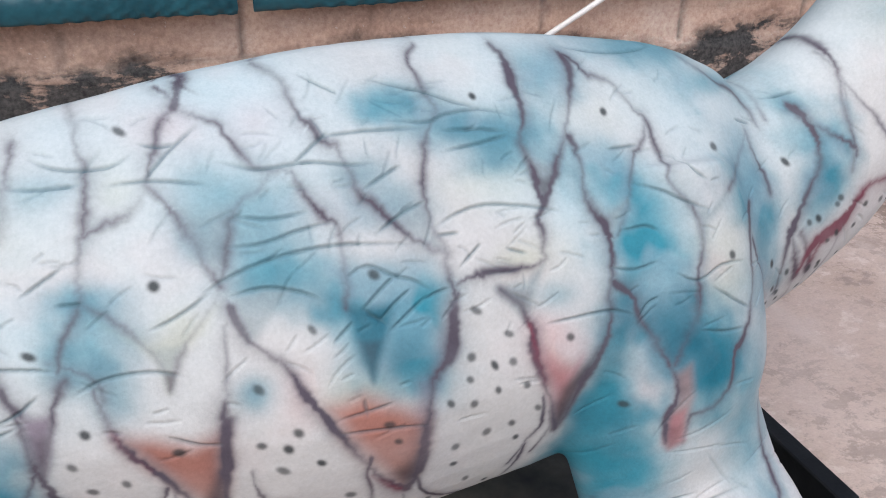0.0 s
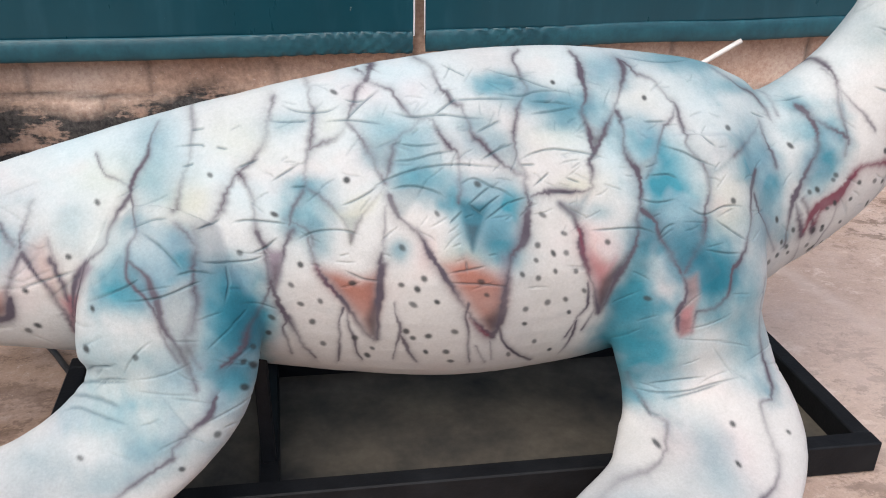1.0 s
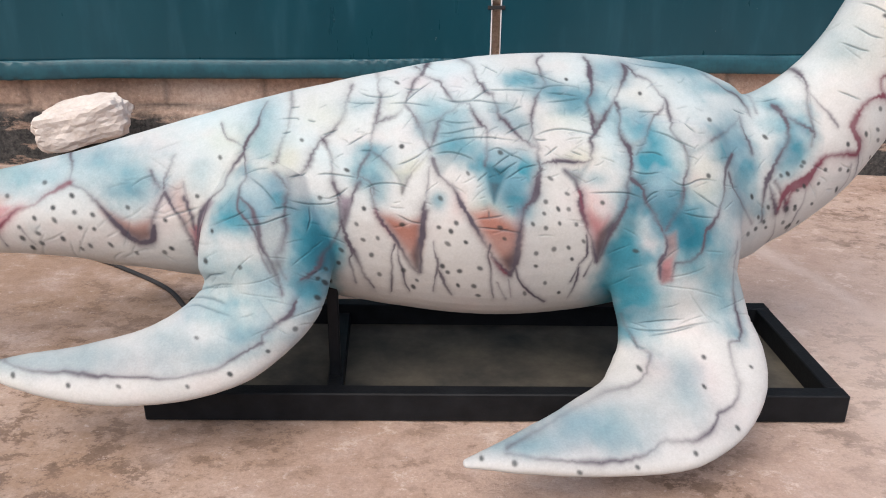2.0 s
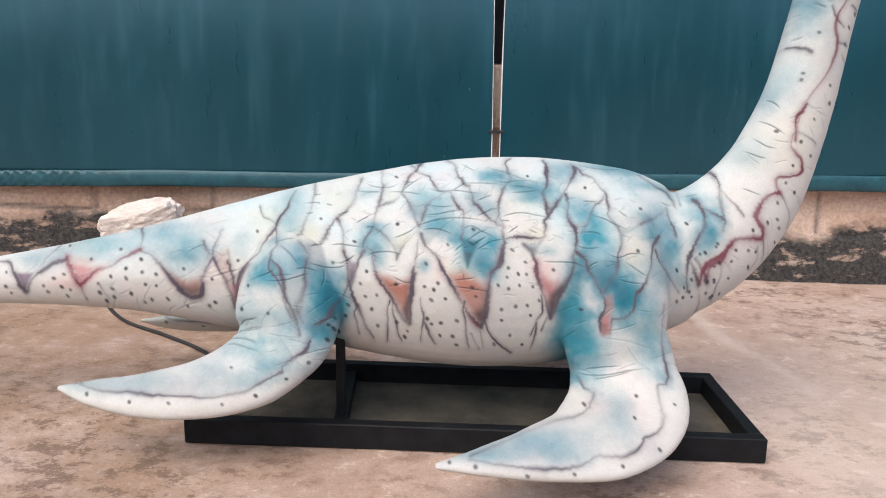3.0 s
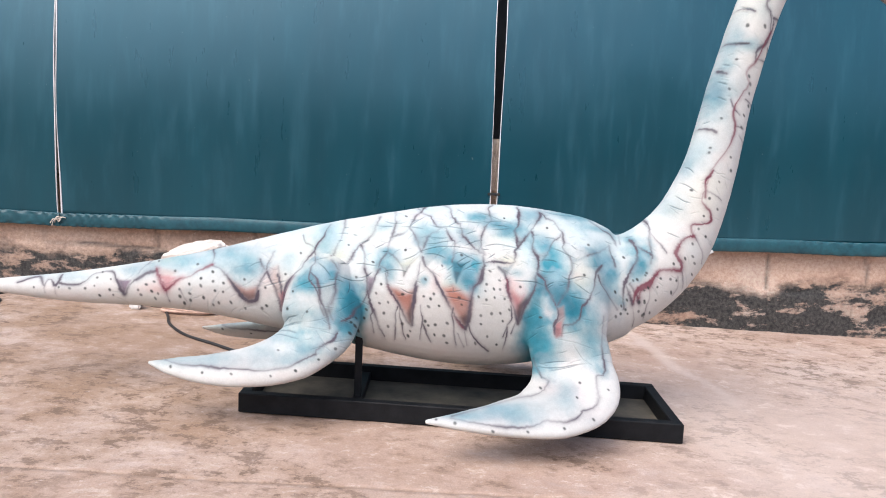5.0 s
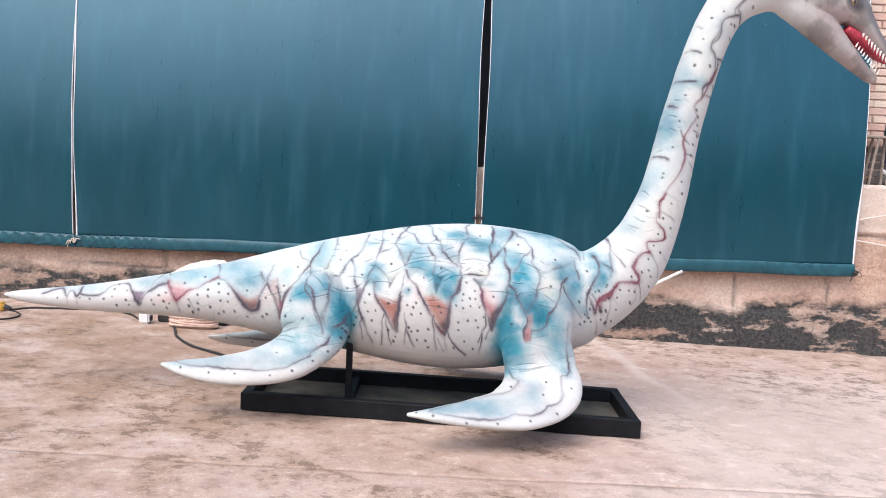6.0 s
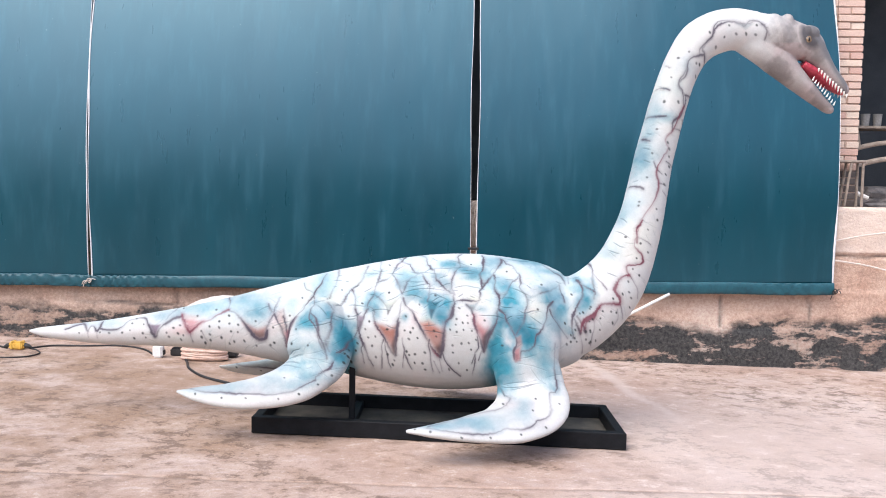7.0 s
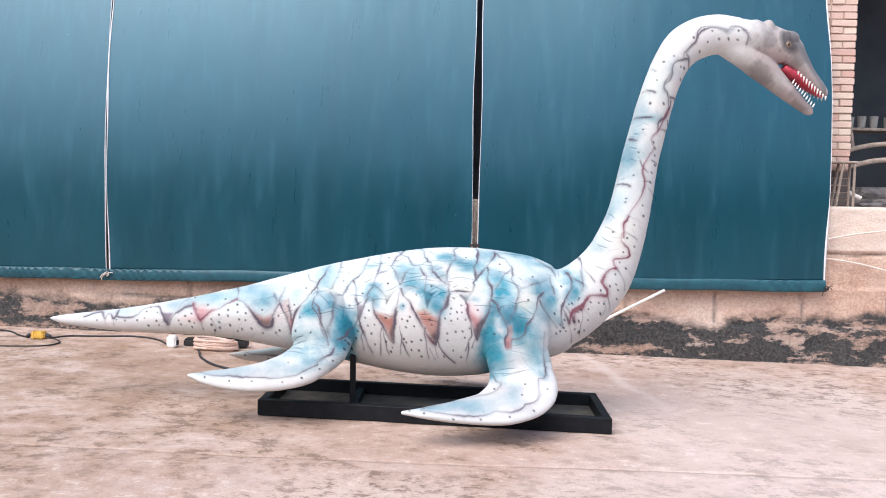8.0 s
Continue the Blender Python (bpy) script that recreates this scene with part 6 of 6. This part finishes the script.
STATUE_MATS = [make_skin_mat(), mottled("red_gum", (0.36, 0.025, 0.05), (0.50, 0.06, 0.085), 30, 0.4), mottled("ivory_tooth", (0.70, 0.67, 0.60), (0.82, 0.80, 0.75), 40, 0.35),
               mottled("amber_eye", (0.11, 0.07, 0.045), (0.30, 0.21, 0.13), 60, 0.10), mottled("black_pupil", (0.008, 0.008, 0.008), (0.015, 0.015, 0.015), 20, 0.08)]


def add_mouth(skin):
    """Gums, teeth and eyes, joined into the statue's one mesh."""
    bm = bmesh.new()
    bm.from_mesh(skin)

    def add(verts, faces, mat):
        vs = [bm.verts.new((v[0] + 0.006, v[1] - 0.018, v[2])) for v in verts]
        for f in faces:
            nf = bm.faces.new([vs[i] for i in f])
            nf.material_index, nf.smooth = mat, True

    add(*lofted(flat([(2.345, 2.188, 0.03, 0.076), (2.42, 2.145, 0.034, 0.070), (2.50, 2.088, 0.025, 0.053), (2.575, 2.04, 0.015, 0.036), (2.60, 2.025, 0.006, 0.012)]), 30, 20), 1)
    add(*lofted(flat([(2.30, 2.16, 0.05, 0.07), (2.378, 2.072, 0.036, 0.062), (2.455, 2.004, 0.024, 0.042), (2.513, 1.953, 0.012, 0.026)]), 26, 20), 1)

    def tooth(base, tip, r):
        b, t = Vector(base), Vector(tip)
        u = (t - b).normalized()
        s = u.orthogonal().normalized()
        w = u.cross(s)
        ring = [b + (s * math.cos(k) + w * math.sin(k)) * r for k in [i * math.pi / 4 for i in range(8)]]
        mid = [b.lerp(t, 0.55) + (s * math.cos(k) + w * math.sin(k)) * r * 0.7 for k in [i * math.pi / 4 for i in range(8)]]
        faces = [(i, (i + 1) % 8, 8 + (i + 1) % 8, 8 + i) for i in range(8)] + [(8 + i, 8 + (i + 1) % 8, 16) for i in range(8)]
        add(ring + mid + [t], faces, 2)

    rng = np.random.RandomState(2)
    for side in (-1, 1):
        for k in range(11):
            f = k / 10
            x, z, wy = 2.415 + 0.192 * f, 2.162 - 0.138 * f, 0.082 - 0.055 * f ** 1.2
            ln = 0.036 * rng.uniform(0.8, 1.15) * (0.75 + 0.5 * math.sin(3 * f))
            tooth((x, MID + side * wy, z), (x - 0.25 * ln + 0.004, MID + side * (wy + 0.003), z - ln), 0.0065)
        for k in range(10):
            f = k / 9
            x, z, wy = 2.388 + 0.142 * f, 2.097 - 0.136 * f, 0.066 - 0.034 * f
            ln = 0.030 * rng.uniform(0.8, 1.15)
            tooth((x, MID + side * wy, z - 0.004), (x + 0.45 * ln, MID + side * wy, z + 0.8 * ln), 0.0055)
        v, f = blob(2.338, MID + side * 0.083, 2.32, 0.029)
        add(v, f, 3)
        v, f = blob(2.340, MID + side * 0.1085, 2.319, 0.009, (0.7, 0.45, 1.3))
        add(v, f, 4)
    bm.to_mesh(skin)
    bm.free()


skin.polygons.foreach_set("use_smooth", [True] * len(skin.polygons))
add_mouth(skin)


statue = link_mesh("marine_reptile_statue", skin, None)
for m in STATUE_MATS:
    skin.materials.append(m)
tagged(statue, "white long-necked marine reptile statue airbrushed with blue patches and dark veins", "statue")


# ---- things on the ground by the wall ----
def lump(name, mat, size, seed, loc, rot, label, category, cuts=3):
    bm = bmesh.new()
    bmesh.ops.create_icosphere(bm, subdivisions=4, radius=1.0)
    for v in bm.verts:
        d = v.co.normalized()
        q = max(abs(d.x), abs(d.y), abs(d.z))
        r = (1 / q) * 0.55 + 0.45
        r += 0.22 * noise.noise(d * 1.7 + Vector((seed, 0, 0))) + 0.09 * noise.noise(d * 4.5 + Vector((0, seed, 0))) + 0.035 * noise.noise(d * 12)
        v.co = Vector((d.x * r * size[0], d.y * r * size[1], d.z * r * size[2]))
    ob = part(name, bm, mat, smooth=False)
    ob.matrix_world = pose(*loc, *rot)
    return tagged(ob, label, category)


gz = lambda x, y: float(ground_z(x, y))
lump("stone", foam_mat, (0.24, 0.11, 0.115), 3.7, (-1.70, 3.18, 0.36), (8, -13, 6), "pale chalky block with broken edges resting on a darker stone", "stone")
lump("stone", dark_stone, (0.16, 0.09, 0.10), 8.1, (-1.72, 3.26, 0.125), (0, 0, 14), "dark mossy stone lying against the wall foot", "stone")


def cable(points, radius, label, mat=None):
    pts = [(x, y, (gz(x, y) if z is None else z) + radius) for x, y, z in points]
    return tagged(part("cable", tube_bm(pts, radius, 8, 14 * len(pts)), mat or rubber_black, smooth=True), label, "cable", group="cables on the yard")


WX, WY = -2.02, 2.83
cable([(-5.4, 3.28, None), (-4.4, 3.26, None), (-3.7, 3.2, None), (-3.42, 3.0, None), (-3.30, 2.93, None)], 0.008, "thin black cable on the concrete")
cable([(-3.12, 2.94, None), (-3.0, 3.08, None), (-2.75, 3.13, None), (-2.5, 3.2, None), (-2.25, 3.1, None), (-2.06, 2.86, None)], 0.008, "thin black cable between plug and white box")
cable([(-4.6, 2.5, None), (-3.9, 2.46, None), (-3.3, 2.53, None), (-3.01, 2.6, None), (-2.95, 2.75, None), (-3.03, 2.88, None), (-3.11, 2.93, None)], 0.006, "thin grey cable on the concrete")
cable([(-1.78, 2.76, None), (-1.72, 2.62, None), (-1.64, 2.42, None), (-1.46, 2.18, None), (-1.22, 2.01, None), (-0.97, 1.80, None), (-0.85, 1.62, None), (-0.79, 1.50, None)], 0.0095, "thick black cable running to the base frame")


def build_plug():
    z = gz(-3.21, 2.92)
    t = thing("cable_connector", "yellow inline cable connector with black ends", "connector", (-3.21, 2.925, z + 0.033))
    part("body", box_bm(-0.062, 0.062, -0.032, 0.032, -0.032, 0.032, 0.012, 2), yellow_plastic, t)
    for s in (-1, 1):
        part("end_cap", tube_bm([(s * 0.058, 0, 0), (s * 0.09, 0, -0.006), (s * 0.11, 0, -0.016)], 0.022, 10, taper=lambda f: 1 - 0.5 * f), rubber_black, t, "black rubber end")
        part("clip", box_bm(s * 0.035 - 0.008, s * 0.035 + 0.008, -0.036, 0.036, -0.03, 0.037, 0.004), yellow_plastic, t)


def build_adapter():
    z = gz(WX, WY)
    t = thing("power_adapter", "white power adapter box standing on the concrete", "adapter", (WX, WY, z))
    part("body", box_bm(-0.04, 0.04, -0.035, 0.035, 0, 0.10, 0.012, 2), white_plastic, t)
    part("socket", box_bm(0.04, 0.052, -0.02, 0.02, 0.02, 0.06, 0.004), rubber_black, t, "black socket")


def build_controller():
    z = gz(-1.84, 2.9)
    t = thing("control_box", "flat black control box on the concrete behind a hose coil", "box", (-1.84, 2.95, z))
    part("body", box_bm(-0.11, 0.43, -0.05, 0.05, 0, 0.058, 0.008, 2), rubber_black, t)
    part("lid", box_bm(-0.10, 0.42, -0.042, 0.042, 0.058, 0.065, 0.003), black_steel, t)


def build_coil():
    z = gz(-1.66, 2.8)
    rng = np.random.RandomState(5)
    pts = []
    for k, a in enumerate(np.linspace(0, 2 * math.pi * 8, 8 * 24)):
        turn = a / (2 * math.pi)
        r = 1 - 0.16 * abs((turn % 2) - 1) + 0.03 * math.sin(0.37 * a)
        pts.append((0.185 * r * math.cos(a) + rng.uniform(-0.003, 0.003), 0.082 * r * math.sin(a) + rng.uniform(-0.003, 0.003),
                    0.0115 + 0.0095 * turn + 0.006 * math.sin(1.5 * a + turn) * min(1, turn) - 0.012 * math.cos(a) * min(1, turn / 5)))
    ob = part("hose_coil", tube_bm(pts, 0.0115, 7), hose_mat, smooth=True)
    ob.location = (-1.645, 2.80, z + 0.003)
    tagged(ob, "oval coil of dull pink hose beside a black box", "hose")


build_plug(), build_adapter(), build_controller(), build_coil()
tagged(part("pipe", tube_bm([(1.08, 3.26, gz(1.08, 3.26) + 0.02), (1.62, 3.31, 0.275), (2.20, 3.355, 0.575)], 0.0135, 10, 20), pipe_mat, smooth=True), "white plastic pipe leaning against the wall", "pipe")

# ---- hoses along the wall right of the tarpaulins ----
for pts in ([(3.45, 1.03), (3.62, 1.055), (3.9, 1.11), (4.2, 1.145), (4.6, 1.165), (5.4, 1.15)], [(3.45, 0.90), (3.62, 0.885), (3.9, 0.845), (4.2, 0.775), (4.6, 0.68), (5.3, 0.6)]):
    tagged(part("hose", tube_bm([(x, WALL_Y - 0.022, z) for x, z in pts], 0.0075, 8, 40), hose_beige, smooth=True), "pale hose strung along the plastered wall", "hose", "hoses on the wall")


# ---- things seen through the opening beside the pillar ----
def build_stool():
    t = thing("stool", "small grey wooden stool standing on the wall top", "stool", (3.80, 3.56, WALL_TOP))
    part("seat", box_bm(-0.18, 0.09, -0.07, 0.07, 0.385, 0.405, 0.005), grey_wood, t)
    for x, tilt in ((-0.03, -0.05), (0.07, 0.0)):
        for y in (-0.05, 0.05):
            part("leg", tube_bm([(x + tilt, y, 0.0), (x, y, 0.386)], 0.012, 8), grey_wood, t)


def build_bent_frame():
    t = thing("bentwood_chair", "old bentwood chair frame with curved arms", "chair", (4.25, 4.15, WALL_TOP))
    part("arm_hoop", tube_bm([(-0.34, -0.1, 0.02), (-0.35, -0.1, 0.36), (-0.24, -0.1, 0.51), (0.0, -0.1, 0.585), (0.3, -0.1, 0.60), (0.7, -0.1, 0.55)], 0.022, 10, 40), grey_wood, t)
    part("seat_hoop", tube_bm([(-0.37, -0.12, 0.33), (-0.2, -0.12, 0.38), (0.05, -0.12, 0.44), (0.35, -0.12, 0.45), (0.7, -0.12, 0.41)], 0.024, 10, 40), grey_wood, t)
    part("back_hoop", tube_bm([(-0.10, 0.05, 0.57), (-0.13, 0.05, 0.72), (-0.19, 0.05, 0.80), (-0.28, 0.05, 0.80), (-0.33, 0.05, 0.72), (-0.34, 0.05, 0.50)], 0.02, 10, 30), grey_wood, t)
    for x in (-0.3, 0.3, 0.6):
        part("leg", tube_bm([(x, -0.11, 0.0), (x + 0.02, -0.11, 0.41)], 0.02, 8), grey_wood, t)
    part("brace", tube_bm([(-0.33, -0.2, 0.26), (-0.24, -0.22, 0.14), (-0.13, -0.24, 0.08)], 0.02, 8, 14), pipe_mat, t, "pale bent brace")


def build_shelf():
    t = thing("shelf", "dark plank shelf at the rear of the shed", "shelf", (4.9, 5.0, WALL_TOP))
    part("plank", box_bm(-0.9, 1.4, -0.15, 0.15, 0.79, 0.82, 0.005), grey_wood, t)
    for x in (-0.75, 1.2):
        part("leg", box_bm(x - 0.03, x + 0.03, -0.1, 0.1, -WALL_TOP - 0.12, 0.79, 0.005), grey_wood, t)
    for x, h in ((4.45, 0.12), (4.575, 0.13), (4.70, 0.13), (4.85, 0.12)):
        bm = bmesh.new()
        bmesh.ops.create_cone(bm, cap_ends=True, segments=20, radius1=0.036, radius2=0.047, depth=h)
        top = [f for f in bm.faces if f.normal.z > 0.9]
        r = bmesh.ops.inset_region(bm, faces=top, thickness=0.012)
        bmesh.ops.translate(bm, verts=list({v for f in top for v in f.verts}), vec=(0, 0, -0.06))
        ob = part("pot", bm, pot_mat, smooth=False)
        ob.location = (x, 4.98, WALL_TOP + 0.82 + h / 2)
        tagged(ob, "grey clay pot standing on the dark shelf", "pot", "pots on the shelf")


def build_plant():
    t = thing("plant", "dull green broad-leaved plant in the dark shed", "plant", (5.30, 5.3, WALL_TOP - 0.3))
    part("stem", tube_bm([(0, 0, 0), (0.02, 0, 0.9), (-0.02, 0, 1.6)], 0.02, 8, 16), grey_wood, t)
    rng = np.random.RandomState(9)
    for k in range(16):
        a, z = rng.uniform(0, 6.28), rng.uniform(0.9, 1.7)
        bm = bmesh.new()
        bmesh.ops.create_grid(bm, x_segments=6, y_segments=4, size=1.0)
        for v in bm.verts:
            x, y = v.co.x, v.co.y
            v.co = Vector(((x + 1) * 0.13, y * 0.07 * (1 - 0.85 * abs(x) ** 2), 0.05 * math.sin((x + 1) * 1.4) - 0.02 * y * y))
        bmesh.ops.solidify(bm, geom=bm.faces[:], thickness=0.003)
        ob = part("leaf", bm, leaf_mat, t, smooth=True)
        ob.matrix_basis = pose(0.02 * math.cos(a), 0.02 * math.sin(a), z, rng.uniform(-25, 25), rng.uniform(-20, 35), math.degrees(a))


build_stool(), build_bent_frame(), build_shelf(), build_plant()
lump("mound", heap_mat, (0.5, 0.25, 0.14), 5.5, (4.6, 4.3, WALL_TOP + 0.06), (0, 0, 5), "low grey mound of dirt and rubble behind the chair", "mound")
